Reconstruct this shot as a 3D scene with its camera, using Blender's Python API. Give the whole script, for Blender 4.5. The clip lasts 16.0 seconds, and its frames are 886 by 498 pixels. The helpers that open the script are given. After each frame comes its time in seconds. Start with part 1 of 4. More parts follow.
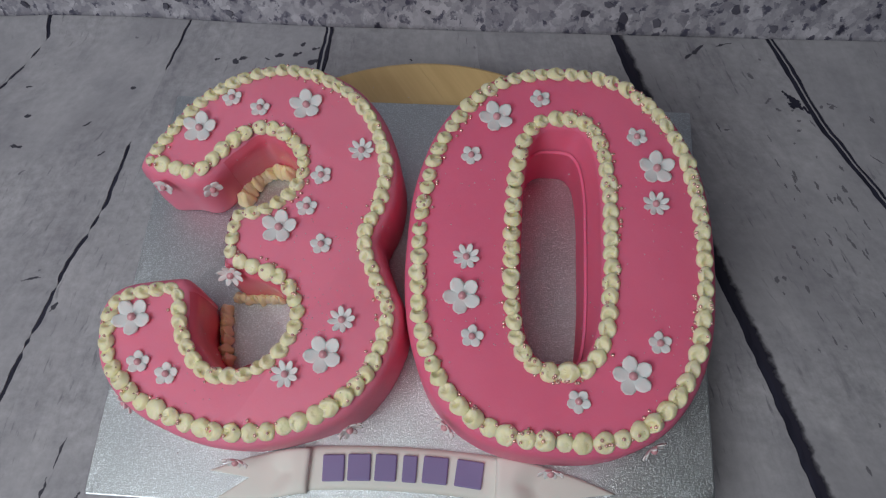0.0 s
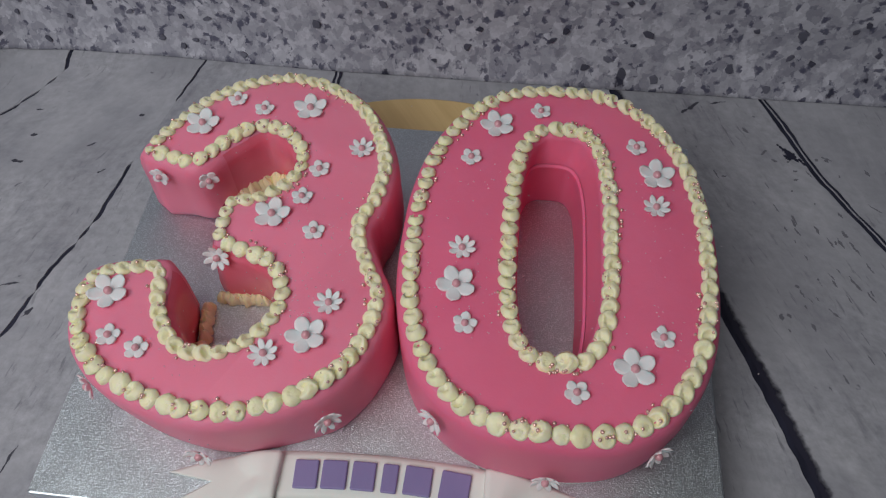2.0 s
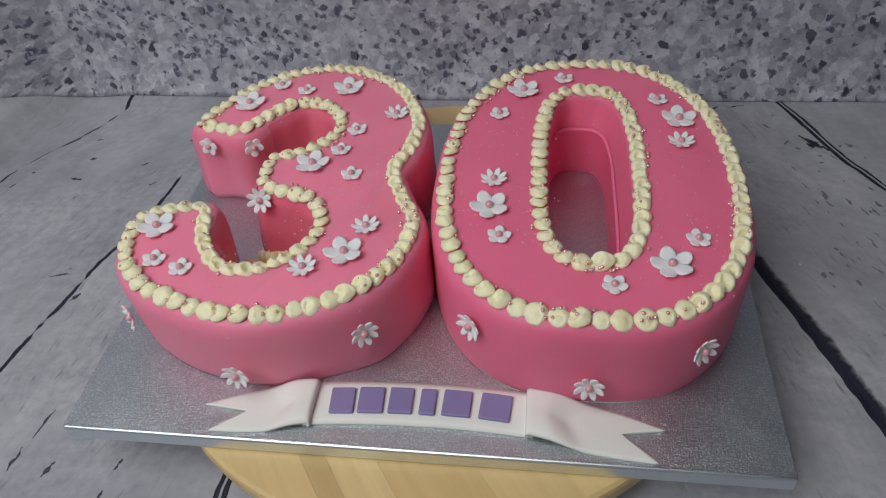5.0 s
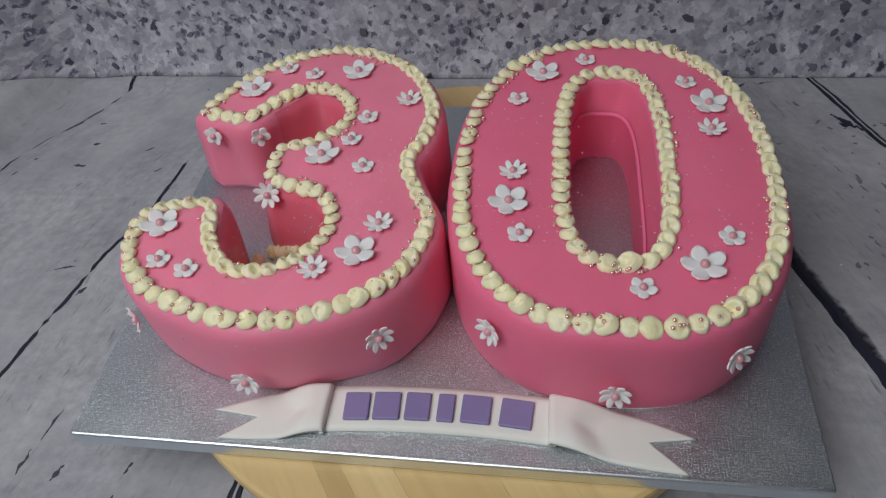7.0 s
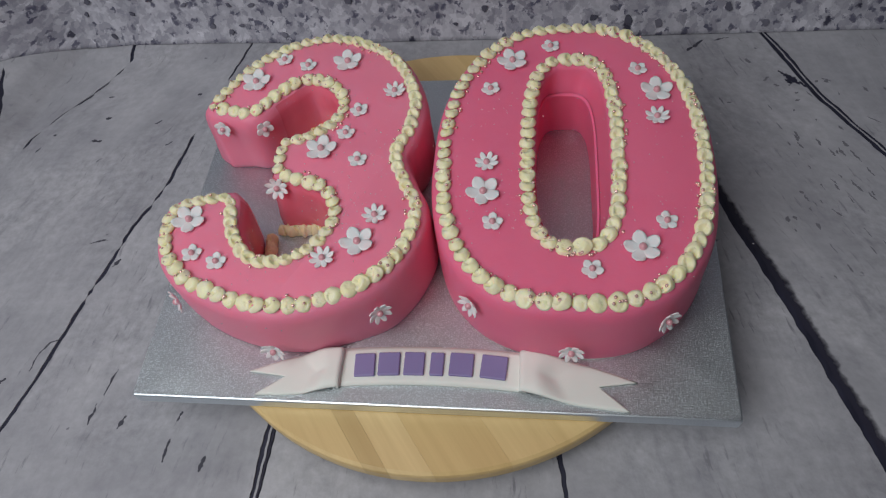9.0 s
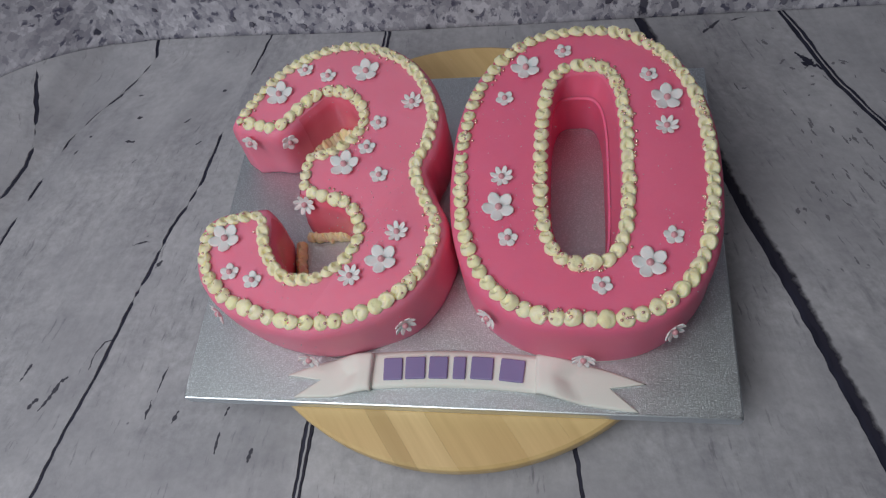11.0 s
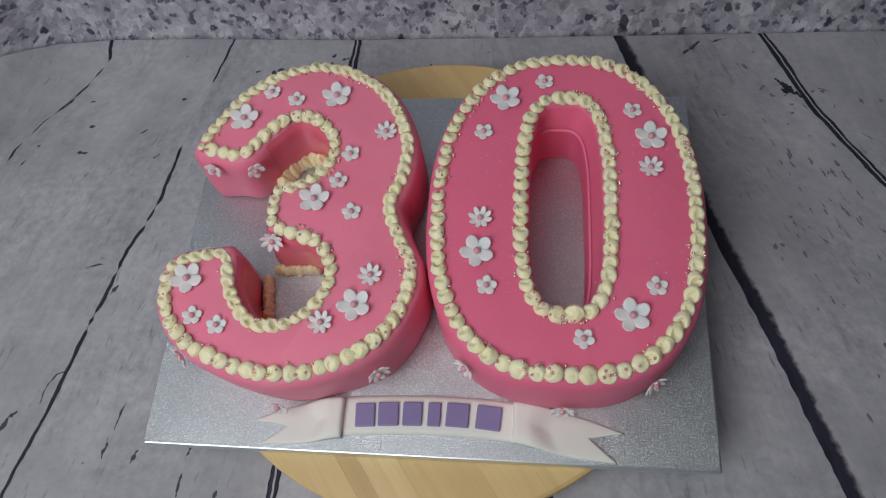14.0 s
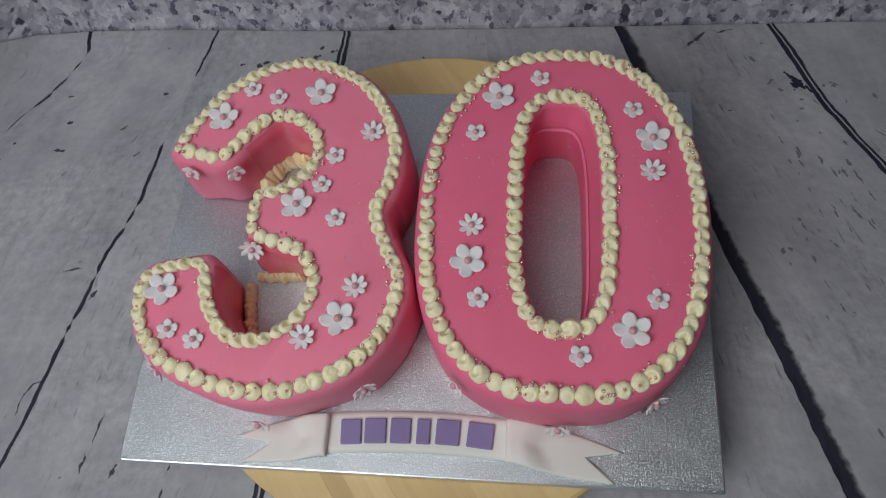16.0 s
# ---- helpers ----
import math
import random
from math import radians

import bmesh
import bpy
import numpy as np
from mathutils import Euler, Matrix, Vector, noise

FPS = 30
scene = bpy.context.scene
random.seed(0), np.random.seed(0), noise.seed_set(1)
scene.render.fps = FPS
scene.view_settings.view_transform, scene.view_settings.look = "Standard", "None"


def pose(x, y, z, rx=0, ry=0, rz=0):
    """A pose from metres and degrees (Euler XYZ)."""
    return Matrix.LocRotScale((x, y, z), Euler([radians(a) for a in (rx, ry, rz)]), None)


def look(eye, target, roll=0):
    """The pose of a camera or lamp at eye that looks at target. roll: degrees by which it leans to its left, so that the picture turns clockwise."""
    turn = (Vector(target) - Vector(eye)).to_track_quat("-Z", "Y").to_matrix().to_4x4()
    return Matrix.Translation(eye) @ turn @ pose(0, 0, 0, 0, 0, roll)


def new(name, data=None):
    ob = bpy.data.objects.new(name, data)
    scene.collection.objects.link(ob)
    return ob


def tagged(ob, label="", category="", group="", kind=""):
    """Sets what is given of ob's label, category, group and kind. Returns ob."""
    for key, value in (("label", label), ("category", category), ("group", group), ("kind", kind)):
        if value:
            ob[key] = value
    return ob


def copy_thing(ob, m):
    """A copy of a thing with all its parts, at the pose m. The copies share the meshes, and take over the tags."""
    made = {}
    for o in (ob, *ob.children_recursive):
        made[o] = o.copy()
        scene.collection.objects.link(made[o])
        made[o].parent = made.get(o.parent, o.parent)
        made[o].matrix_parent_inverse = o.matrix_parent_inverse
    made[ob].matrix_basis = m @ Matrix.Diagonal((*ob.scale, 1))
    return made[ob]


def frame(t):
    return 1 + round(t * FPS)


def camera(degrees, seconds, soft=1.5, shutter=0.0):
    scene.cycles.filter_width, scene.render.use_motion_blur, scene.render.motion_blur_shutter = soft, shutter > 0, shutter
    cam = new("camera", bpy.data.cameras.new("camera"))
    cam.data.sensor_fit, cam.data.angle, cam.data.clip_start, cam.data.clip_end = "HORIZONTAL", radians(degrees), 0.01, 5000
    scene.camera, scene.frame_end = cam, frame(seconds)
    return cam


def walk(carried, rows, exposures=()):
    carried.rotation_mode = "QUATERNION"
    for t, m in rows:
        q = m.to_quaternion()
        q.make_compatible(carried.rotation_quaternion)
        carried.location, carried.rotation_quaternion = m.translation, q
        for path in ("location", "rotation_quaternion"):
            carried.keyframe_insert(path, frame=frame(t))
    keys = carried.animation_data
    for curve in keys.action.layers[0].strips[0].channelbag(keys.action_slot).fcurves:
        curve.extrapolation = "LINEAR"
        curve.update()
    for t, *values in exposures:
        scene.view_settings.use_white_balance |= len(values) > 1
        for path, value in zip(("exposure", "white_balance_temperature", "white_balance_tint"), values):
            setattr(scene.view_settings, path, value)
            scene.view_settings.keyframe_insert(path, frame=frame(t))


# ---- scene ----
cam = camera(64.87, 16.0, soft=1.25)
PATH = [
    (0, (0.0534, 0.0044, 0.5195), (0.0230, 0.1690, 0.0839), -7.10),
    (0.5, (0.0556, -0.0278, 0.5005), (0.0278, 0.1751, 0.0812), -3.39),
    (1, (0.0552, -0.0471, 0.4844), (0.0255, 0.1734, 0.0742), -2.50),
    (1.5, (0.0590, -0.0563, 0.4778), (0.0309, 0.1773, 0.0748), -1.53),
    (2, (0.0583, -0.0727, 0.4663), (0.0251, 0.1767, 0.0734), -1.67),
    (2.5, (0.0760, -0.0903, 0.4563), (0.0301, 0.1805, 0.0790), -2.99),
    (3, (0.0700, -0.1047, 0.4435), (0.0261, 0.1917, 0.0857), -4.24),
    (3.5, (0.0549, -0.1299, 0.4283), (0.0167, 0.1899, 0.0905), -5.58),
    (4, (0.0571, -0.1503, 0.4098), (0.0048, 0.1803, 0.0847), -5.59),
    (4.5, (0.0644, -0.1695, 0.4041), (0.0046, 0.1605, 0.0798), -5.86),
    (5, (0.0673, -0.1831, 0.3913), (0.0055, 0.1415, 0.0617), -5.78),
    (5.2, (0.0665, -0.1872, 0.3877), (0.0060, 0.1357, 0.0563), -5.39),
    (7.3, (0.0601, -0.1548, 0.3911), (-0.0081, 0.1470, 0.0418), -7.69),
    (7.5, (0.0677, -0.1626, 0.4039), (0.0007, 0.1339, 0.0497), -7.71),
    (8, (0.0735, -0.1661, 0.4451), (0.0109, 0.1042, 0.0699), -8.89),
    (8.5, (0.0731, -0.1642, 0.4675), (0.0099, 0.0963, 0.0855), -10.23),
    (9, (0.0749, -0.1587, 0.4833), (0.0127, 0.0932, 0.0955), -10.83),
    (9.2, (0.0765, -0.1527, 0.4890), (0.0134, 0.0926, 0.0971), -11.49),
    (11.3, (0.0847, -0.1149, 0.5412), (0.0042, 0.0920, 0.1307), -18.95),
    (11.5, (0.0832, -0.1095, 0.5420), (0.0049, 0.0969, 0.1309), -18.54),
    (12, (0.0836, -0.1012, 0.5435), (0.0092, 0.1099, 0.1340), -17.11),
    (12.5, (0.0852, -0.0985, 0.5502), (0.0108, 0.1119, 0.1403), -16.94),
    (13, (0.0858, -0.0971, 0.5493), (0.0119, 0.1109, 0.1381), -17.72),
    (13.5, (0.0771, -0.0829, 0.5443), (0.0163, 0.1208, 0.1289), -14.88),
    (14, (0.0706, -0.0673, 0.5433), (0.0164, 0.1253, 0.1217), -13.27),
    (14.5, (0.0737, -0.0553, 0.5505), (0.0125, 0.1146, 0.1202), -16.63),
    (15, (0.0773, -0.0390, 0.5637), (0.0113, 0.1015, 0.1235), -22.00),
    (15.5, (0.0721, -0.0312, 0.5582), (0.0053, 0.1163, 0.1205), -22.16),
    (16, (0.0755, -0.0399, 0.5257), (0.0203, 0.1420, 0.0995), -14.42),
]
walk(cam, [(t, look(eye, target, roll)) for t, eye, target, roll in PATH], exposures=((0.0, -0.10), (2.0, -0.03), (3.5, 0.08), (5.0, 0.12), (7.5, 0.03), (9.0, 0.05), (11.5, 0.04), (15.0, 0.0), (16.0, -0.05)))

# ---------------------------------------------------------------- light
world = bpy.data.worlds.new("world")
scene.world = world
world.use_nodes = True
world.node_tree.nodes["Background"].inputs[0].default_value = (0.75, 0.85, 1.0, 1)
world.node_tree.nodes["Background"].inputs[1].default_value = 0.05


def area_lamp(name, eye, target, width, depth, watts, colour):
    data = bpy.data.lights.new(name, "AREA")
    data.shape, data.size, data.size_y, data.energy, data.color = "RECTANGLE", width, depth, watts, colour
    ob = new(name, data)
    ob.matrix_world = look(eye, target)
    return ob


area_lamp("ceiling_lamp", (-0.24, -0.20, 0.95), (-0.10, 0.06, 0.0), 0.52, 0.60, 3.0, (1.0, 0.985, 0.98))
# Unseen soft fill added at the front left; no window stands there.
area_lamp("window_light", (-0.66, -0.78, 1.15), (-0.02, 0.12, 0.1), 0.9, 0.7, 8.4, (0.94, 0.965, 1.0))


# ---------------------------------------------------------------- materials
class Nodes:
    """A small wrapper to write node materials in one line a node."""

    def __init__(self, name):
        self.mat = bpy.data.materials.new(name)
        self.mat.use_nodes = True
        self.tree = self.mat.node_tree
        self.bsdf = self.tree.nodes["Principled BSDF"]

    def add(self, kind, **values):
        node = self.tree.nodes.new(kind)
        for key, value in values.items():
            if key in node.inputs:
                self.put(node.inputs[key], value)
            else:
                self.option(node, key, value)
        return node

    def option(self, node, key, value):
        if key == "data_type":
            node.data_type = value
        elif key == "blend_type":
            node.blend_type = value
        elif key == "operation":
            node.operation = value
        elif key == "feature":
            node.feature = value

    def put(self, socket, value):
        if isinstance(value, bpy.types.NodeSocket):
            self.tree.links.new(value, socket)
        else:
            socket.default_value = value

    def set(self, **values):
        for key, value in values.items():
            self.put(self.bsdf.inputs[key.replace("_", " ")], value)
        return self

    def place(self, scale=(1, 1, 1), rotation=(0, 0, 0)):
        at = self.add("ShaderNodeNewGeometry")
        return self.add("ShaderNodeMapping", Vector=at.outputs["Position"], Scale=scale, Rotation=rotation).outputs[0]

    def local(self, scale=(1, 1, 1)):
        at = self.add("ShaderNodeTexCoord")
        return self.add("ShaderNodeMapping", Vector=at.outputs["Object"], Scale=scale).outputs[0]

    def noise(self, vector, scale, detail=3.0, rough=0.5, out=0):
        return self.add("ShaderNodeTexNoise", Vector=vector, Scale=scale, Detail=detail, Roughness=rough).outputs[out]

    def ramp(self, value, *stops, constant=False):
        node = self.add("ShaderNodeValToRGB", Fac=value)
        node.color_ramp.interpolation = "CONSTANT" if constant else "LINEAR"
        band = node.color_ramp.elements
        while len(band) < len(stops):
            band.new(0.5)
        for e, (at, colour) in zip(band, stops):
            e.position = at
            e.color = (*colour, 1) if isinstance(colour, tuple) else (colour, colour, colour, 1)
        return node.outputs[0]

    def mix(self, fac, a, b, how="MIX"):
        node = self.add("ShaderNodeMix", data_type="RGBA", blend_type=how)
        self.put(node.inputs[0], fac)
        for socket, value in ((node.inputs[6], a), (node.inputs[7], b)):
            self.put(socket, (*value, 1) if isinstance(value, tuple) else value)
        return node.outputs[2]

    def maths(self, how, a, b=0.0):
        node = self.add("ShaderNodeMath", operation=how)
        self.put(node.inputs[0], a)
        self.put(node.inputs[1], b)
        return node.outputs[0]

    def bump(self, height, strength, distance):
        out = self.add("ShaderNodeBump", Height=height, Strength=strength, Distance=distance).outputs[0]
        self.put(self.bsdf.inputs["Normal"], out)
        return self


def fondant_material(name, colour, deep, rough=0.42, subsurface=0.06, reach=0.007):
    n = Nodes(name)
    where = n.place()
    cloud = n.noise(where, 18, 3)
    n.set(Base_Color=n.mix(n.ramp(cloud, (0.35, 0.0), (0.7, 1.0)), colour, deep), Roughness=rough)
    n.set(Specular_IOR_Level=0.35, Subsurface_Weight=subsurface, Subsurface_Radius=(reach, 0.3 * reach, 0.3 * reach), Subsurface_Scale=1.0)
    fine = n.maths("ADD", n.maths("MULTIPLY", n.noise(where, 900, 2), 0.25), n.noise(where, 60, 2))
    fine = n.maths("ADD", fine, n.maths("MULTIPLY", n.noise(where, 14, 2), 3.0))
    n.bump(fine, 0.25, 0.0008)
    return n.mat


PINK = fondant_material("pink_fondant", (0.915, 0.258, 0.382), (0.885, 0.233, 0.354), 0.48, 0.4, 0.014)
DEEP_PINK = fondant_material("deep_pink_fondant", (0.865, 0.182, 0.312), (0.825, 0.162, 0.289), 0.48, 0.4, 0.014)
GLOSSY_PINK = fondant_material("glossy_pink_fondant", (0.89, 0.215, 0.315), (0.83, 0.140, 0.210), 0.26, 0.4, 0.014)
VIVID_PINK = fondant_material("vivid_pink_fondant", (0.92, 0.175, 0.325), (0.89, 0.150, 0.295), 0.45, 0.4, 0.014)
WHITE = fondant_material("white_sugar_paste", (0.85, 0.825, 0.83), (0.81, 0.785, 0.795), 0.55, 0.25, 0.004)
IVORY = fondant_material("ivory_sugar_paste", (0.83, 0.845, 0.79), (0.78, 0.795, 0.74), 0.5)
PURPLE = fondant_material("purple_sugar_paste", (0.265, 0.225, 0.44), (0.235, 0.195, 0.40), 0.5)


def cream_material(name, colour, deep):
    n = Nodes(name)
    tone = n.add("ShaderNodeObjectInfo").outputs["Random"]
    where = n.place()
    n.set(Base_Color=n.mix(n.maths("MULTIPLY", n.maths("ADD", tone, n.noise(where, 250, 3)), 0.5), colour, deep), Roughness=0.42)
    n.set(Subsurface_Weight=0.45, Subsurface_Radius=(0.005, 0.004, 0.0018), Subsurface_Scale=1.0)
    n.bump(n.maths("ADD", n.noise(where, 300, 4, 0.65), n.maths("MULTIPLY", n.noise(n.place((1, 1, 0.35)), 650, 2), 0.5)), 0.32, 0.0008)
    return n.mat


CREAM = cream_material("buttercream", (0.925, 0.875, 0.61), (0.89, 0.83, 0.52))
PEACH = cream_material("peach_buttercream", (1.0, 0.95, 0.62), (0.98, 0.88, 0.50))


def pearl_material(name, colour, rough, metal):
    return Nodes(name).set(Base_Color=(*colour, 1), Roughness=rough, Metallic=metal, Coat_Weight=0.4).mat


PEARL = pearl_material("pink_gold_pearl", (0.86, 0.55, 0.49), 0.20, 0.55)
CENTRE = pearl_material("pink_pearl", (0.70, 0.34, 0.385), 0.4, 0.1)
GLITTER = pearl_material("white_glitter", (0.95, 0.85, 0.88), 0.2, 0.3)


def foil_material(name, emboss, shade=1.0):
    """Silver foil pressed with short worm-like ridges; emboss: how deep and how brightly painted they are."""
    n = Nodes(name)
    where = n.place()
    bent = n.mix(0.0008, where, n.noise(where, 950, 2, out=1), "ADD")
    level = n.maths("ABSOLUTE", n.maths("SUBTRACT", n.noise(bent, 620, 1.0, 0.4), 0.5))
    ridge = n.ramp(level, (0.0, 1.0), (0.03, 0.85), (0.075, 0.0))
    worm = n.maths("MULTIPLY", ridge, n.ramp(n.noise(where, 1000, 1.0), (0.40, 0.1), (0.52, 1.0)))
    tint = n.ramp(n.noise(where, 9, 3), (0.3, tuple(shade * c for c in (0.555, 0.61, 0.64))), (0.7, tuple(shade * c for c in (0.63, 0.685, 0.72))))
    # Sparkle put into the colour: ridges painted brighter than the foil between.
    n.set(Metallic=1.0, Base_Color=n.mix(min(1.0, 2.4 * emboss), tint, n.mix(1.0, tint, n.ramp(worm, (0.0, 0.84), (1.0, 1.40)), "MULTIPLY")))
    n.set(Roughness=n.ramp(n.noise(where, 60, 3), (0.3, 0.32), (0.7, 0.40)))
    grain = n.maths("ADD", worm, n.maths("MULTIPLY", n.noise(where, 1500, 2), 0.5))
    grain = n.maths("ADD", grain, n.maths("MULTIPLY", n.noise(where, 330, 2), 0.3))
    return n.bump(grain, emboss, 0.0008).mat


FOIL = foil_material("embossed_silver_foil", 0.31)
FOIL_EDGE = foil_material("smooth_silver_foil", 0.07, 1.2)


def pine_material(name, shade=1.0):
    n = Nodes(name)
    tone = n.add("ShaderNodeObjectInfo").outputs["Random"]
    where = n.local((1, 0.05, 1))
    grain = n.ramp(n.noise(where, 130, 4, 0.6), (0.35, 0.0), (0.70, 1.0))
    broad = n.noise(n.local((1, 0.15, 1)), 22, 3)
    plain = n.mix(tone, tuple(shade * c for c in (0.67, 0.475, 0.20)), tuple(shade * c for c in (0.80, 0.60, 0.29)))
    plain = n.mix(n.maths("MULTIPLY", broad, 0.4), plain, (0.74, 0.56, 0.28))
    n.set(Base_Color=n.mix(n.maths("MULTIPLY", grain, 0.28), plain, (0.42, 0.25, 0.09)), Roughness=0.42)
    return n.bump(n.noise(where, 500, 3), 0.12, 0.0006).mat


PINE = pine_material("pine_wood")
DARK_PINE = pine_material("dark_pine_wood", 0.84)


def plank_material():
    n = Nodes("whitewashed_plank")
    tone = n.add("ShaderNodeObjectInfo").outputs["Random"]
    flat = n.add("ShaderNodeTexCoord").outputs["UV"]
    along = n.add("ShaderNodeMapping", Vector=flat, Scale=(1, 0.16, 1)).outputs[0]
    base = n.ramp(n.noise(flat, 9, 5, 0.62), (0.28, (0.315, 0.317, 0.347)), (0.5, (0.398, 0.402, 0.434)), (0.72, (0.500, 0.503, 0.535)))
    streak = n.ramp(n.noise(along, 70, 5, 0.7), (0.30, 1.0), (0.47, 0.0))
    worn = n.ramp(n.noise(flat, 7, 3), (0.42, 0.15), (0.60, 1.0))
    base = n.mix(n.maths("MULTIPLY", n.maths("MULTIPLY", streak, worn), 0.5), base, (0.17, 0.17, 0.20))
    pale = n.ramp(n.noise(along, 45, 4, 0.6), (0.52, 0.0), (0.72, 1.0))
    base = n.mix(n.maths("MULTIPLY", pale, 0.35), base, (0.58, 0.585, 0.615))
    smudge = n.ramp(n.noise(flat, 34, 5, 0.65), (0.30, 1.0), (0.52, 0.0))
    base = n.mix(n.maths("MULTIPLY", smudge, 0.30), base, (0.20, 0.205, 0.245))
    patch = n.ramp(n.noise(flat, 8, 2), (0.40, 0.0), (0.56, 1.0))
    dash = n.ramp(n.noise(along, 230, 4, 0.6), (0.31, 1.0), (0.40, 0.0))
    base = n.mix(n.maths("MULTIPLY", n.maths("MULTIPLY", dash, patch), 0.5), base, (0.07, 0.07, 0.09))
    fleck = n.ramp(n.noise(flat, 70, 3), (0.235, 1.0), (0.27, 0.0))
    base = n.mix(n.maths("MULTIPLY", fleck, 0.7), base, (0.07, 0.07, 0.095))
    base = n.mix(n.maths("MULTIPLY", tone, 0.15), base, (0.30, 0.30, 0.34))
    grit = n.ramp(n.noise(flat, 130, 5, 0.7), (0.30, 0.70), (0.70, 1.28))
    base = n.mix(n.maths("ADD", n.maths("MULTIPLY", worn, 0.5), 0.2), base, grit, "MULTIPLY")
    n.set(Base_Color=base, Roughness=0.38)
    return n.bump(n.noise(along, 220, 4, 0.6), 0.12, 0.0006).mat


PLANK = plank_material()


def gap_material():
    n = Nodes("dark_plank_gap")
    n.set(Base_Color=n.ramp(n.noise(n.place((1, 0.2, 1)), 160, 3), (0.35, (0.010, 0.011, 0.028)), (0.7, (0.024, 0.025, 0.050))), Roughness=0.7)
    return n.mat


GAP = gap_material()


def stain_material():
    n = Nodes("dark_gap_stain")
    flat = n.add("ShaderNodeTexCoord").outputs["UV"]
    away = n.add("ShaderNodeSeparateXYZ", Vector=flat).outputs[0]
    cloud = n.noise(n.place(), 110, 4, 0.65)
    ink = n.ramp(n.maths("SUBTRACT", n.maths("ADD", cloud, 0.40), away), (0.05, 0.0), (0.55, 1.0))
    n.set(Base_Color=(0.020, 0.019, 0.038, 1), Roughness=0.7, Alpha=ink)
    return n.mat


STAIN = stain_material()


def terrazzo_material():
    n = Nodes("grey_terrazzo_print")
    where = n.place((1, 0.3, 1))
    bent = n.mix(0.014, where, n.noise(where, 130, 4, 0.6, out=1), "ADD")
    chips = n.add("ShaderNodeTexVoronoi", Vector=bent, Scale=92)
    pick = n.add("ShaderNodeSeparateColor", Color=chips.outputs["Color"])
    small = n.add("ShaderNodeTexVoronoi", Vector=bent, Scale=185)
    speck = n.add("ShaderNodeSeparateColor", Color=small.outputs["Color"])
    base = n.mix(0.36, n.ramp(pick.outputs[0], (0.0, (0.24, 0.24, 0.285)), (0.5, (0.37, 0.37, 0.42)), (1.0, (0.58, 0.58, 0.64))), n.ramp(speck.outputs[0], (0.0, (0.17, 0.17, 0.215)), (1.0, (0.60, 0.60, 0.66))))
    cloud = n.ramp(n.noise(where, 70, 5, 0.7), (0.30, 1.0), (0.50, 0.0))
    base = n.mix(n.maths("MULTIPLY", cloud, 0.42), base, (0.17, 0.17, 0.225))
    thick = n.ramp(n.noise(where, 14, 3), (0.38, 0.0), (0.62, 1.0))
    few = n.maths("ADD", n.maths("MULTIPLY", thick, 0.20), 0.05)
    body = n.ramp(small.outputs["Distance"], (0.40, 1.0), (0.65, 0.5))
    dark = n.maths("MULTIPLY", n.maths("LESS_THAN", speck.outputs[1], few), body)
    base = n.mix(n.maths("MULTIPLY", dark, 0.85), base, (0.05, 0.05, 0.095))
    core = n.ramp(chips.outputs["Distance"], (0.25, 1.0), (0.42, 0.0))
    rare = n.maths("LESS_THAN", pick.outputs[1], 0.03)
    base = n.mix(n.maths("MULTIPLY", n.maths("MULTIPLY", core, rare), 0.95), base, (0.018, 0.018, 0.042))
    n.set(Base_Color=base, Roughness=0.5)
    return n.bump(n.noise(where, 300, 2), 0.05, 0.0005).mat


TERRAZZO = terrazzo_material()


def chip_material():
    n = Nodes("dark_terrazzo_chip")
    tone = n.add("ShaderNodeObjectInfo").outputs["Random"]
    n.set(Base_Color=n.mix(n.maths("ADD", n.maths("MULTIPLY", tone, 0.8), n.maths("MULTIPLY", n.noise(n.place(), 400, 3), 0.2)), (0.028, 0.028, 0.050), (0.17, 0.17, 0.215)), Roughness=0.55)
    return n.mat


CHIP = chip_material()
FLECK = Nodes("grey_fleck").set(Base_Color=(0.17, 0.17, 0.195, 1), Roughness=0.6).mat
CRACK = Nodes("dark_crack").set(Base_Color=(0.055, 0.055, 0.075, 1), Roughness=0.7).mat


def plaster_material(name, colour):
    n = Nodes(name)
    n.set(Base_Color=n.mix(n.noise(n.place(), 3, 4), colour, tuple(0.85 * c for c in colour)), Roughness=0.8)
    return n.bump(n.noise(n.place(), 120, 3), 0.1, 0.002).mat


PLASTER = plaster_material("painted_plaster", (0.62, 0.62, 0.63))
CEILING = plaster_material("ceiling_paint", (0.64, 0.64, 0.65))
# Unseen north wall, made dark so the foil mirrors less brightness.
FAR_WALL = plaster_material("foil_dimming_wall", (0.20, 0.20, 0.215))
FLOORING = plaster_material("grey_floor", (0.22, 0.20, 0.19))


# ---------------------------------------------------------------- mesh helpers
def mesh_of(name, bm, material, smooth=True):
    bmesh.ops.recalc_face_normals(bm, faces=bm.faces)
    me = bpy.data.meshes.new(name)
    bm.to_mesh(me)
    bm.free()
    me.materials.append(material)
    if smooth:
        me.polygons.foreach_set("use_smooth", [True] * len(me.polygons))
    return me


def part(name, bm, material, parent, label="", smooth=True):
    ob = new(name, mesh_of(name, bm, material, smooth) if isinstance(bm, bmesh.types.BMesh) else bm)
    ob.parent = parent
    return tagged(ob, label)


def thing(name, m, label, category, group=""):
    ob = new(name)
    ob.empty_display_size = 0.01
    ob.matrix_world = m
    return tagged(ob, label, category, group)


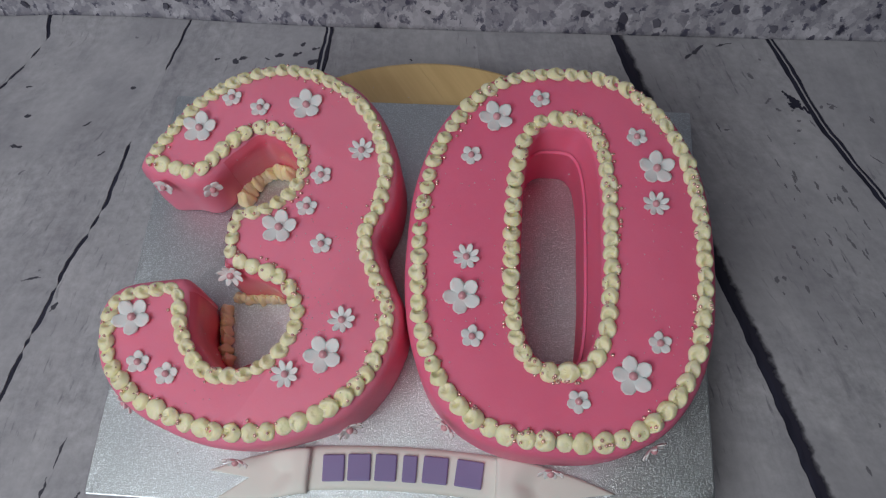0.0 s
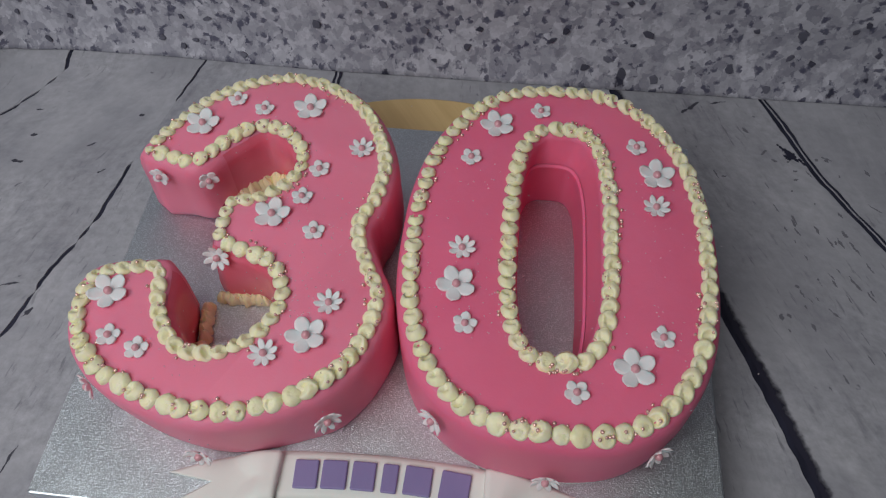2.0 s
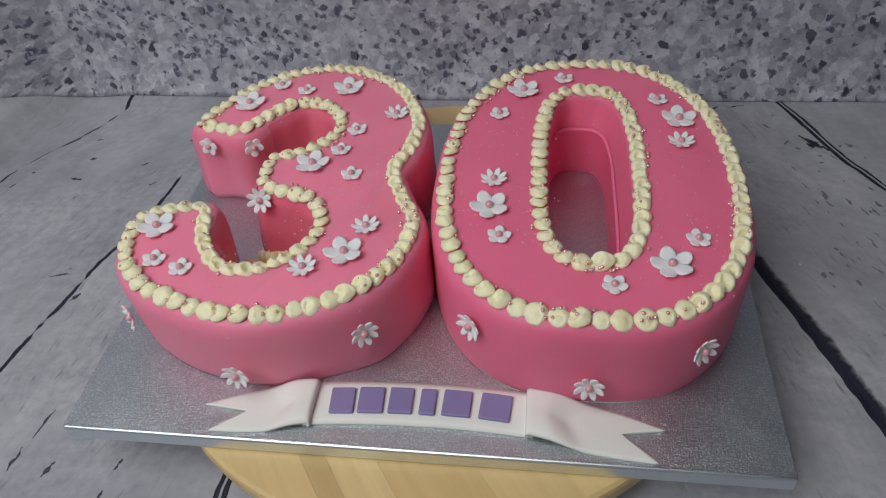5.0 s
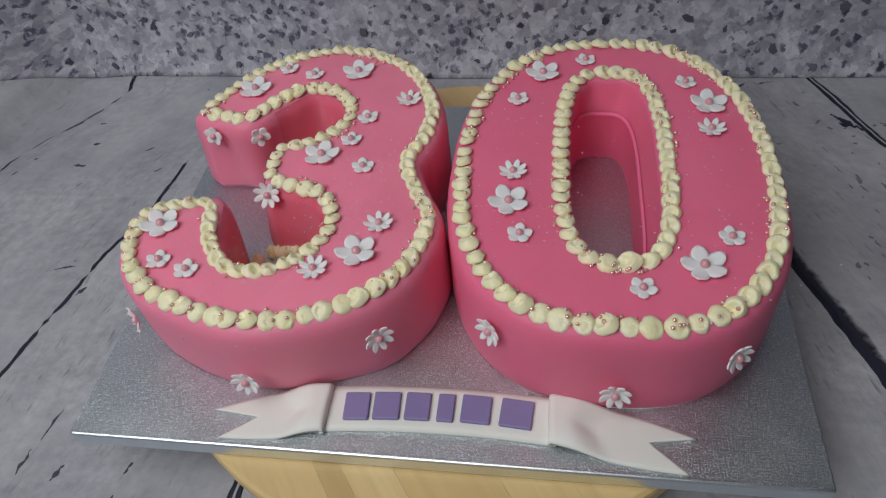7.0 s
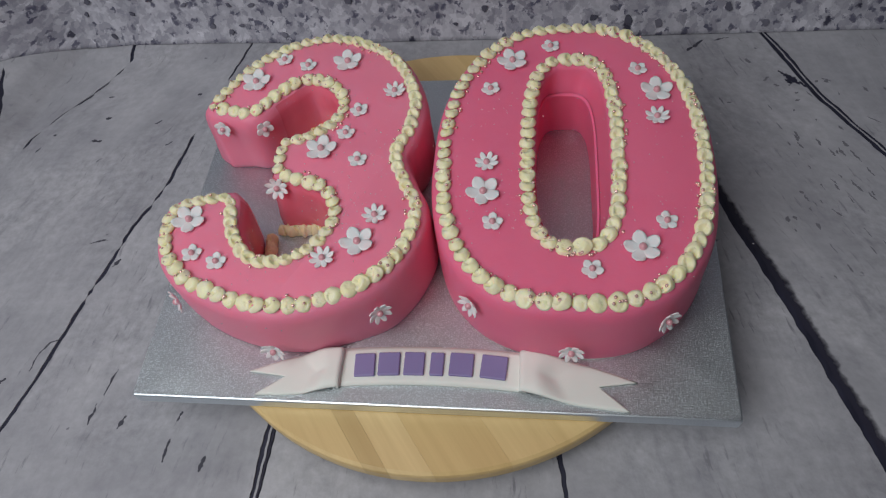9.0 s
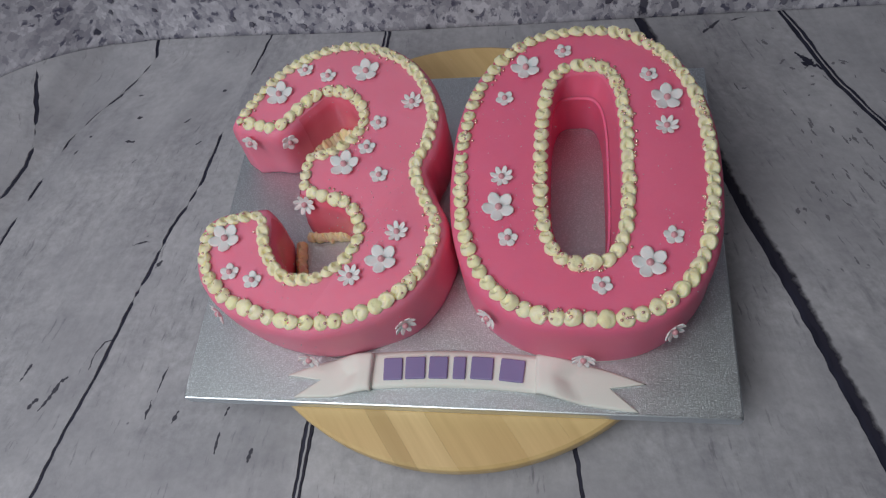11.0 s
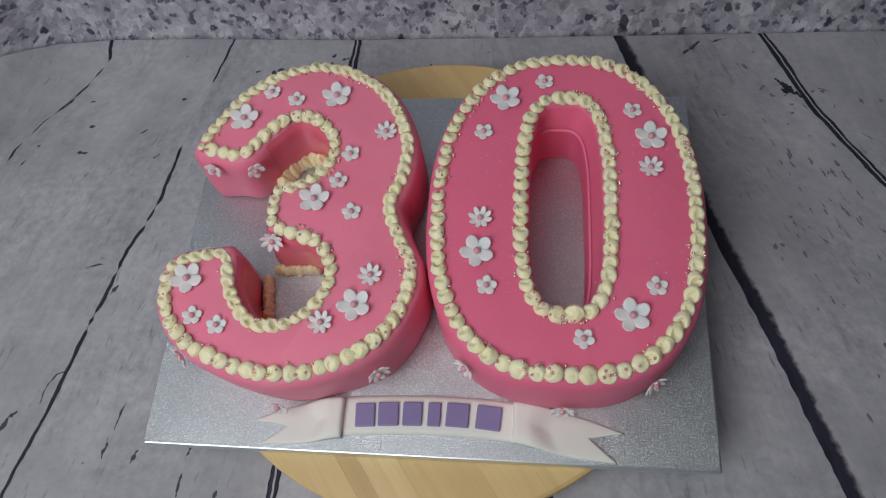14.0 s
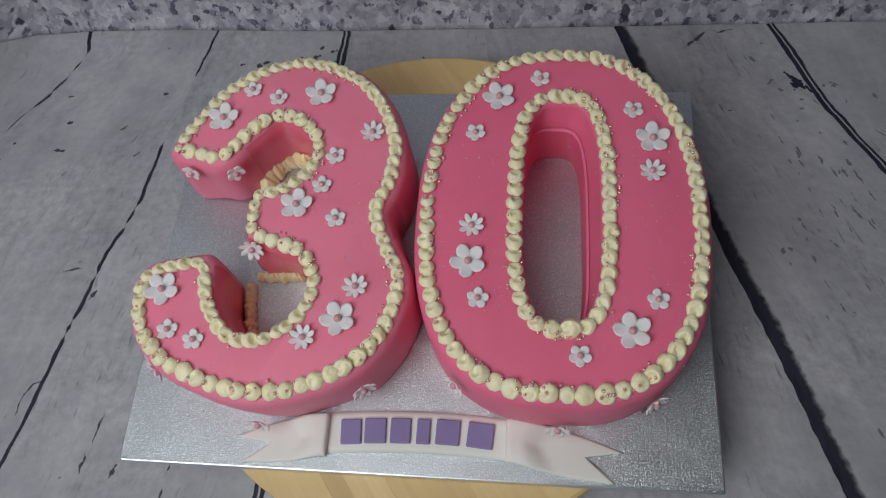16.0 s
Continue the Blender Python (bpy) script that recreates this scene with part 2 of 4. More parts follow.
def box(bm, x0, x1, y0, y1, z0, z1, bevel=0.0):
    made = bmesh.ops.create_cube(bm, size=1.0, matrix=Matrix.LocRotScale(((x0 + x1) / 2, (y0 + y1) / 2, (z0 + z1) / 2), None, (x1 - x0, y1 - y0, z1 - z0)))
    if bevel:
        edges = list({e for v in made["verts"] for e in v.link_edges})
        bmesh.ops.bevel(bm, geom=edges, offset=bevel, segments=2, affect="EDGES", profile=0.5)
    return bm


def skin(bm, rings, closed=True):
    """Faces between rings of vertices, each ring a list of places."""
    rows = [[bm.verts.new(p) for p in ring] for ring in rings]
    for a, b in zip(rows, rows[1:]):
        n = len(a)
        for i in range(n if closed else n - 1):
            j = (i + 1) % n
            bm.faces.new((a[i], a[j], b[j], b[i]))
    return rows


def catmull(points, corners=()):
    """A smooth closed curve through points, with sharp turns at the numbered corners."""
    n, out = len(points), []
    p = [Vector(q) for q in points]
    for i in range(n):
        a, b = p[i], p[(i + 1) % n]
        before = a - (b - a) if i in corners else p[i - 1]
        after = b + (b - a) if (i + 1) % n in corners else p[(i + 2) % n]
        for k in range(12):
            s = k / 12
            out.append(0.5 * (2 * a + (b - before) * s + (2 * before - 5 * a + 4 * b - after) * s * s + (3 * a - before - 3 * b + after) * s**3))
    return out


def even(points, n):
    """n places at even steps along a closed line."""
    p = np.array([tuple(q) for q in points] + [tuple(points[0])])
    far = np.r_[0, np.cumsum(np.hypot(*np.diff(p, axis=0).T))]
    at = np.linspace(0, far[-1], n, endpoint=False)
    return [Vector((np.interp(s, far, p[:, 0]), np.interp(s, far, p[:, 1]))) for s in at], far[-1]


def outward(points):
    """Unit normals of a closed line, out of what it encloses."""
    area = sum(a.x * b.y - b.x * a.y for a, b in zip(points, points[1:] + points[:1]))
    turn = 1 if area > 0 else -1
    out = []
    for i in range(len(points)):
        way = points[(i + 1) % len(points)] - points[i - 1]
        out.append(Vector((way.y, -way.x)).normalized() * turn)
    return out


def uneven(x, y, z, size, amount):
    return amount * noise.noise(Vector((x, y, z)) / size)


# ---------------------------------------------------------------- the setting
BOARD_Z = 0.048
U = 1 / 15  # plan unit of the layout below, in metres


def swell(x, y):
    """The printed sheet lies flat but for a soft fold and its far corner, which curls up."""
    d = float(np.interp(y, (0.0, 0.2, 0.274, 0.326, 0.379, 0.42), (-0.53, -0.466, -0.447, -0.4385, -0.428, -0.42))) - x
    rise = 0.055 * (1 - math.exp(-d / 0.055)) * (1 - math.exp(-d / 0.012)) if d > 0 else 0.0
    return rise + 0.0022 * math.exp(-((d + 0.05) / 0.03) ** 2) + 0.0012 * math.exp(-(((x + 0.33) / 0.06) ** 2) - ((y - 0.27) / 0.03) ** 2)


class Seam:
    """A dark gap between two planks: its middle and half-width as functions of y, in plan units."""

    def __init__(self, half, broken, *stops, ends=99.0, dashes=()):
        self.half, self.broken, self.ends, self.dashes = half, broken, ends, dashes
        self.ys, self.xs = [p[0] for p in stops][::-1], [p[1] for p in stops][::-1]

    def mid(self, y):
        k = self.xs[0]
        return float(np.interp(y, self.ys, self.xs)) + (0.008 if self.half == 0.052 else 0.035) * noise.noise(Vector((k, y * 1.1, 0))) + 0.018 * noise.noise(Vector((k, y * 7, 3)))

    def wide(self, y, side):
        rough = 1 + (0.25 if self.half == 0.052 else 0.5) * noise.noise(Vector((self.xs[0] + side, y * 2.2, 7))) + (0.35 if self.half < 0.05 else 0.10) * noise.noise(Vector((self.xs[0] + side, y * 11, 5)))
        gaps = 1 - self.broken * (0.5 + 1.3 * noise.noise(Vector((self.xs[0], y * 2.0, 9))))
        for low, high, share in self.dashes:
            if low < y < high:
                return self.half * share * max(0.25, rough) * min(1.0, (y - low) / 0.06, (high - y) / 0.06)
        if self.dashes:
            return 0.0
        return max(0.0, self.half * rough * gaps * min(1.0, max(0.0, self.ends - y)))

    def left(self, y):
        return self.mid(y) - self.wide(y, 0)

    def right(self, y):
        return self.mid(y) + self.wide(y, 4)


SEAMS = [
    Seam(0.028, 1.0, (6.8, -7.4), (5.4, -7.21), (4.6, -7.04), (4.0, -6.96), (3.67, -7.01), (3.39, -7.09), (2, -7.6), (-7, -9.8), dashes=((4.36, 5.3, 0.9), (4.2, 4.3, 0.6), (3.05, 4.0, 0.8), (-7, 2.5, 0.8))),
    Seam(0.029, 1.3, (6.8, -5.5), (6.2, -5.52), (5.85, -5.45), (5.49, -5.6), (5.06, -5.87), (4.7, -6.2), (4.23, -6.48), (3.4, -6.75), (2, -7.1), (-7, -9.0),
        dashes=((5.83, 6.5, 1.0), (5.51, 5.71, 0.6), (5.13, 5.41, 0.9), (4.86, 5.15, 1.1), (4.48, 4.8, 0.5), (4.02, 4.35, 0.8), (3.1, 3.5, 1.0), (2.0, 2.8, 0.9), (-7, 1.7, 0.8))),
    Seam(0.025, 1.15, (6.8, -3.4), (6.15, -3.53), (4.32, -3.88), (3.4, -4.03), (2.68, -4.28), (0.84, -4.69), (-0.15, -4.92), (-7, -6.5),
        dashes=((5.41, 6.5, 0.7), (3.3, 4.28, 1.0), (3.04, 3.27, 0.7), (2.32, 3.0, 1.0), (1.69, 2.29, 1.0), (1.53, 1.67, 1.0), (-7, 1.5, 1.05))),
    Seam(0.062, 0.2, (6.8, -1.48), (5.8, -1.55), (-0.06, -1.74), (-7, -1.95)),
    Seam(0.030, 0.3, (6.8, 0.40), (-0.18, 1.38), (-0.6, 1.44), (-7, 2.3), ends=3.5),
    Seam(0.052, 0.0, (6.8, 2.12), (6.04, 2.385), (5.5, 2.57), (3.19, 3.375), (2.72, 3.53), (2.33, 3.69), (1.95, 3.83), (1.59, 3.955), (1.25, 4.08), (0.93, 4.18), (0.62, 4.28), (0.32, 4.385), (0.02, 4.49), (-7, 6.9)),
    Seam(0.072, 0.1, (6.8, 4.08), (6.0, 4.44), (5.38, 4.70), (4.89, 4.905), (4.41, 5.17), (4.0, 5.43), (2.0, 6.55), (-7, 11.0)),
]
# Pale slivers of wood left standing inside a gap: its number, place and half-width as shares of the gap's half-width.
SLIVERS = ((3, 0.0, 0.20), (6, 0.15, 0.08))


def plank(top, a, b, across, shift):
    """One plank between the lines a and b, with an edge that drops to the dark sheet below."""
    bm = bmesh.new()
    layer = bm.loops.layers.uv.new("UVMap")
    flat = {}
    grid = []
    for y in np.linspace(-6.6, 6.45, 300):
        x0, x1 = a(y), b(y)
        x1 = max(x1, x0 + 0.004)
        row = []
        for k in range(across + 1):
            x = (x0 + (x1 - x0) * k / across) * U
            row.append((x, y * U, swell(x, y * U)))
        grid.append(row)
    made = skin(bm, grid, closed=False)
    mid = [(r[0].co.x + r[-1].co.x) / 2 for r in made]
    rim = made[0] + [r[-1] for r in made[1:]] + made[-1][-2::-1] + [r[0] for r in made[-2:0:-1]]
    edge = [bm.verts.new(v.co) for v in rim]
    low = [bm.verts.new(v.co - Vector((0, 0, 0.0010))) for v in rim]
    for i in range(len(rim)):
        j = (i + 1) % len(rim)
        bm.faces.new((edge[i], edge[j], low[j], low[i]))
    for r, m in zip(made, mid):
        for v in r:
            flat[v] = (v.co.x - m + shift, v.co.y)
    for v, w, e in zip(low, rim, edge):
        flat[v] = flat[e] = flat[w]
    for f in bm.faces:
        for loop in f.loops:
            loop[layer].uv = flat[loop.vert]
    return part("plank", bm, PLANK, top)


# Cracks and knots in the boards: width and places along each, in millimetres.
LEFT_CRACKS = (
    (2, -327, 33, -325, 48, -319, 59, -311, 62), (4, -384, 37, -390, 20), (4, -344, 26, -350, 22, -356, 7, -363, -5), (7, -374, -3, -366, 6), (3, -259, 9, -261, -8),
    (2, -252, 38, -256, 15), (3, -232, 1, -236, -10), (3, -188, 6, -190, -2), (3, -192, -15, -192, -33), (4, -161, -26, -163, -38), (4, -286, 140, -292, 132), (2, -306, 160, -322, 156),
)
FAR_CRACKS = (
    (4, -366, 277, -355, 277), (3, -362, 307, -356, 309), (2, -369, 337, -363, 338), (3, -273, 341, -268, 342), (3, -410, 284, -406, 285), (2, -307, 300, -300, 305), (2, -286, 271, -280, 276),
    (3, -421, 262, -417, 268), (4, 217, 389, 234, 404), (2, 244, 403, 258, 407),
)
BACK_CRACKS = (
    (4, -202, 374, -197, 375), (5, -185, 374, -179, 371), (4, -180, 375, -172, 377), (5, -147, 379, -139, 382), (5, -131, 380, -123, 384), (5, -125, 391, -121, 395), (8, -116, 372, -107, 377), (4, -114, 387, -107, 390), (3, -156, 377, -151, 375), (4, -24, 379, -23, 380),
)
FAR_RIGHT_CRACKS = (
    (5, 269, 376, 273, 370), (4, 281, 346, 287, 351), (3, 294, 339, 289, 341), (4, 302, 339, 304, 341), (4, 306, 329, 309, 331), (6, 305, 321, 307, 319), (4, 301, 309, 302, 308), (4, 317, 297, 318, 295), (4, 296, 279, 299, 272), (5, 313, 274, 316, 267), (5, 334, 271, 338, 265), (5, 326, 345, 328, 343), (5, 334, 345, 337, 342), (3, 245, 319, 250, 319),
)
SEAM_BLOTS = (
    (6, 296, 359, 309, 346), (9, 303, 352, 312, 340), (5, 312, 344, 322, 332), (4, 300, 348, 306, 342),
)
RIGHT_CRACKS = (
    (5, 276, 191, 275, 185), (4, 305, 319, 308, 322), (3, 313, 274, 316, 266), (3, 329, 264, 333, 254), (3, 338, 261, 344, 248), (3, 347, 242, 351, 233), (3, 311, 199, 318, 191),
    (3, 332, 348, 340, 344), (2, 270, 377, 274, 370), (3, 297, 283, 300, 274), (2, 316, 230, 320, 224), (3, 331, 229, 338, 216), (2, 360, 300, 370, 292),
)


def crack(top, wide, *line, material=CRACK):
    stops = [Vector((line[k] / 1000, line[k + 1] / 1000)) for k in range(0, len(line), 2)]
    places = [a.lerp(b, k / 14) for a, b in zip(stops, stops[1:]) for k in range(14)] + [stops[-1]]
    bm = bmesh.new()
    rows = []
    for i, p in enumerate(places):
        way = (places[min(i + 1, len(places) - 1)] - places[max(i - 1, 0)]).normalized()
        across = Vector((-way.y, way.x))
        s = i / (len(places) - 1)
        rough = 0.75 + 0.9 * noise.noise(Vector((p.x * 260, p.y * 260, 2))) + 0.5 * noise.noise(Vector((p.x * 900, p.y * 900, 4)))
        half = wide / 2000 * (0.05 + 0.95 * math.sin(math.pi * min(1, s * 0.94 + 0.06)) ** 0.6) * max(0.08, rough)
        p = p + across * (0.0012 * noise.noise(Vector((p.x * 180, p.y * 180, 8))) + 0.0005 * noise.noise(Vector((p.x * 700, p.y * 700, 6))))
        rows.append([(q.x, q.y, swell(q.x, q.y) + 0.0004 * lift) for q, lift in ((p - across * half, 0.2), (p, 1), (p + across * half, 0.2))])
    skin(bm, rows, closed=False)
    part("crack", bm, material, top)


def gap_stain(top, q, wide):
    """The soft dark fringe of a gap, printed on the plank beside it."""
    bm = bmesh.new()
    layer = bm.loops.layers.uv.new("UVMap")
    rows, share = [], {}
    for y in np.linspace(-6.5, 6.4, 260):
        reach = wide * (1.0 + 0.4 * noise.noise(Vector((wide * 40, y * 1.4, 2))))
        rows.append([((q.right(y) + reach * k / 3 - 0.035) * U, y * U) for k in range(4)])
    made = skin(bm, [[(x, y, swell(x, y) + 0.00035) for x, y in row] for row in rows], closed=False)
    for row in made:
        for k, v in enumerate(row):
            share[v] = (k / 3, v.co.y)
    for f in bm.faces:
        for loop in f.loops:
            loop[layer].uv = share[loop.vert]
    part("stain", bm, STAIN, top, "dark printed fringe beside a gap")


def tabletop():
    base = bmesh.new()
    rows = []
    for i in range(61):
        y = -0.44 + i * 0.87 / 60
        rows.append([(x, y, swell(x, y) - 0.0009) for x in np.linspace(-0.75, 0.75, 181)])
    skin(base, rows, closed=False)
    top = new("table_cover", mesh_of("table_cover", base, GAP))
    tagged(top, "white plank-print sheet with dark gaps on the table", "table cover", kind="structure")
    lefts = [lambda y: -11.2] + [q.right for q in SEAMS]
    rights = [q.left for q in SEAMS] + [lambda y: 11.2]
    for k, (a, b) in enumerate(zip(lefts, rights)):
        plank(top, a, b, 30 if k < 3 else 8, 1.7 * k)
    for k, at, half in SLIVERS:
        q = SEAMS[k]
        plank(top, lambda y: q.mid(y) + (at - half) * q.half, lambda y: q.mid(y) + (at + half) * q.half, 2, 20 + k)
    for k, wide in ((5, 0.15), (3, 0.05)):
        gap_stain(top, SEAMS[k], wide)
    for group in (LEFT_CRACKS, FAR_CRACKS, BACK_CRACKS, FAR_RIGHT_CRACKS, RIGHT_CRACKS):
        for line in group:
            soft = group in (FAR_RIGHT_CRACKS, RIGHT_CRACKS)
            crack(top, line[0] * (0.75 if soft else 1.0), *line[1:], material=FLECK if soft else CRACK)
    for line in SEAM_BLOTS:
        crack(top, *line, material=GAP)
    rng = random.Random(5)
    for k in range(70):
        x, y = rng.gauss(0.335, 0.045), rng.gauss(0.20, 0.06)
        if x > 0.262 + 0.39 * (0.20 - y) and x < 0.44:
            long = rng.uniform(3, 9)
            crack(top, rng.uniform(1.0, 2.6), x * 1000, y * 1000, x * 1000 + 0.42 * long, y * 1000 - long, material=FLECK)
    slab = bmesh.new()
    box(slab, -0.75, 0.75, -0.45, 0.47, -0.042, -0.0022, 0.001)
    tagged(new("worktop", mesh_of("worktop", slab, PLASTER, False)), "plain worktop under the printed sheets", "worktop", kind="structure")
    for sx in (-0.7, 0.7):
        leg = bmesh.new()
        box(leg, sx - 0.02, sx + 0.02, -0.4, 0.42, -0.9, -0.042, 0.002)
        tagged(new("worktop_support", mesh_of("worktop_support", leg, PLASTER, False)), "plain panel that carries the worktop", "support", kind="structure")


# Large dark chips of the terrazzo print: place along the sheet, height and width, in millimetres.
CHIPS_WEST = (
    (-411, 35, 6), (-411, 70, 6), (-404, 48, 8), (-387, 9, 8), (-367, 60, 7), (-359, 31, 6), (-343, 54, 7), (-336, 47, 8), (-300, 39, 7), (-299, 94, 5), (-276, 115, 9), (-274, 16, 6), (-270, 85, 7), (-253, 11, 7), (-249, 38, 7), (-248, 90, 6), (-240, 17, 7), (-240, 86, 6), (-229, 77, 5), (-225, 37, 7), (-210, 62, 7), (-197, 67, 5), (-193, 8, 6),
)
CHIPS_MIDDLE = (
    (-143, 90, 7), (-119, 42, 8), (-119, 80, 9), (-101, 99, 7), (-79, 57, 6), (-68, 101, 7), (-55, 66, 7), (-28, 104, 7), (-19, 43, 8), (-10, 15, 6), (20, 29, 7), (29, 101, 6), (31, 47, 6), (60, 83, 6), (65, 106, 5), (70, 81, 6), (72, 121, 5), (95, 40, 8), (106, 50, 7), (127, 17, 8), (138, 95, 5), (140, 105, 6), (143, 80, 6),
)
CHIPS_EAST = (
    (147, 26, 7), (158, 80, 6), (161, 15, 8), (165, 82, 5), (167, 40, 5), (178, 51, 9), (191, 11, 8), (193, 99, 10), (206, 112, 4), (214, 95, 6), (219, 101, 4), (255, 24, 9), (267, 60, 6), (292, 9, 7), (296, 113, 5), (303, 37, 6), (306, 59, 9), (323, 33, 6), (334, 110, 5), (347, 65, 6), (355, 72, 6), (375, 44, 7),
)


def sheet_y(x, z):
    """Where the standing sheet is, at a place along it and a height."""
    low = 0.4120 + 0.006 * math.exp(-(((x + 0.3) / 0.12) ** 2)) - 0.9 * max(0.0, -x - 0.425)
    return low, low + 0.022 * (1 - math.exp(-z / 0.03)) + 0.02 * max(0, z - 0.06) + 0.0012 * noise.noise(Vector((x * 9, z * 6, 1)))


def backdrop():
    bm = bmesh.new()
    rows = []
    for z in [0.0, 0.004, 0.01, 0.02, 0.035, 0.05, 0.07, 0.1, 0.15, 0.2, 0.3, 0.4, 0.5, 0.6, 0.7, 0.85]:
        row = []
        for x in np.linspace(-0.75, 0.75, 61):
            low, y = sheet_y(x, z)
            row.append((x, y, z + swell(x, low) * math.exp(-z / 0.1) + 0.0008))
        rows.append(row)
    skin(bm, rows, closed=False)
    ob = new("backdrop", mesh_of("backdrop", bm, TERRAZZO))
    mod = ob.modifiers.new("thickness", "SOLIDIFY")
    mod.thickness, mod.offset = 0.0008, 1.0
    tagged(ob, "grey terrazzo-print sheet standing behind the table", "backdrop", kind="structure")
    rng = random.Random(21)
    for x, z, wide in CHIPS_WEST + CHIPS_MIDDLE + CHIPS_EAST:
        chip = bmesh.new()
        lean, flat, corners = rng.uniform(-0.7, 0.7), rng.uniform(0.45, 1.0), rng.randint(4, 7)
        ring = []
        for k in range(corners):
            s = 2 * math.pi * (k + rng.uniform(-0.25, 0.25)) / corners
            u, v = math.cos(s) * wide * rng.uniform(0.30, 0.72), flat * math.sin(s) * wide * rng.uniform(0.30, 0.72)
            px = (x + u * math.cos(lean) - v * math.sin(lean)) / 1000
            pz = max(0.002, (z + u * math.sin(lean) + v * math.cos(lean)) / 1000)
            low, y = sheet_y(px, pz)
            ring.append(Vector((px, y - 0.0022, pz + swell(px, low) * math.exp(-pz / 0.1) + 0.0008)))
        front = [chip.verts.new(p) for p in ring]
        back = [chip.verts.new(p + Vector((0, 0.0015, 0))) for p in ring]
        chip.faces.new(front)
        for k in range(corners):
            chip.faces.new((front[k], front[(k + 1) % corners], back[(k + 1) % corners], back[k]))
        part("chip", chip, CHIP, ob, smooth=False)


def room():
    for name, (x0, x1, y0, y1, z0, z1), mat in (
        ("floor", (-2.2, 2.2, -2.2, 1.2, -1.0, -0.9), FLOORING),
        ("ceiling", (-2.2, 2.2, -2.2, 1.2, 3.0, 3.1), CEILING),
        ("wall_north", (-2.2, 2.2, 1.2, 1.3, -0.9, 3.0), FAR_WALL),
        ("wall_south", (-2.2, 2.2, -2.3, -2.2, -0.9, 3.0), PLASTER),
        ("wall_west", (-2.3, -2.2, -2.2, 1.2, -0.9, 3.0), PLASTER),
        ("wall_east", (2.2, 2.3, -2.2, 1.2, -0.9, 3.0), PLASTER),
    ):
        bm = box(bmesh.new(), x0, x1, y0, y1, z0, z1)
        tagged(new(name, mesh_of(name, bm, mat, False)), "plain painted " + name.split("_")[0] + " of the room", name.split("_")[0], kind="structure")


tabletop()
backdrop()
room()


# ---------------------------------------------------------------- turntable and board
def turntable():
    cx, cy, r, top, low = 0.0, 0.1560, 0.1972, 0.0350, 0.0180
    root = thing("turntable", pose(cx, cy, 0, 0, 0, 36), "round laminated pine turntable under the cake board", "turntable")
    edges = (-r, -0.1425, -0.1300, -0.1060, -0.0600, -0.0285, 0.0160, 0.0600, 0.1040, 0.1480, r)
    for a, b in zip(edges, edges[1:]):
        bm = bmesh.new()
        a2, b2 = a + 0.00004, b - 0.00004
        us = np.linspace(a2, b2, 9)

        def ring(z, inset):
            rr = r - inset
            half = [math.sqrt(max(rr * rr - u * u, 1e-8)) for u in us]
            pts = [(u, h) for u, h in zip(us, half)] + [(u, -h) for u, h in zip(us[::-1], half[::-1])]
            return [(u, v, z) for u, v in pts]

        rows = skin(bm, [ring(low, 0.003), ring(low + 0.0015, 0.0008), ring(low + 0.004, 0), ring(top - 0.004, 0), ring(top - 0.0015, 0.0008), ring(top, 0.003)])
        bm.faces.new(rows[0])
        bm.faces.new(rows[-1])
        part("stave", bm, DARK_PINE if a == -0.1425 else PINE, root, smooth=False)
    foot = bmesh.new()
    bmesh.ops.create_cone(foot, cap_ends=True, segments=48, radius1=0.10, radius2=0.10, depth=0.013, matrix=Matrix.Translation((0, 0, 0.0067)))
    foot = part("foot", foot, PINE, root, "round pine foot")
    bearing = bmesh.new()
    bmesh.ops.create_cone(bearing, cap_ends=True, segments=32, radius1=0.06, radius2=0.06, depth=0.007, matrix=Matrix.Translation((0, 0, 0.0155)))
    part("bearing", bearing, FOIL_EDGE, foot, "steel bearing ring")


def cake_board():
    root = thing("cake_board", pose(0, 0.1523, 0.0352), "rectangular silver foil cake board on the turntable", "cake board")
    core = box(bmesh.new(), -0.2034, 0.2034, -0.1525, 0.1525, 0.0, 0.0124, 0.0018)
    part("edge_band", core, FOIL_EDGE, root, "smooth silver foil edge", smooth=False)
    bm = bmesh.new()
    rows = []
    for y in np.linspace(-0.1512, 0.1512, 40):
        rows.append([(x, y, 0.0128 + uneven(x, y, 0, 0.05, 0.0001)) for x in np.linspace(-0.2021, 0.2021, 54)])
    made = skin(bm, rows, closed=False)
    rim = made[0] + [r[-1] for r in made[1:]] + made[-1][-2::-1] + [r[0] for r in made[-2:0:-1]]
    rim = [bm.verts.new(v.co) for v in rim]
    low = [bm.verts.new((v.co.x, v.co.y, 0.0118)) for v in rim]
    for i in range(len(rim)):
        j = (i + 1) % len(rim)
        bm.faces.new((rim[i], rim[j], low[j], low[i]))
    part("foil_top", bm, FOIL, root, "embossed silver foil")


turntable()
cake_board()

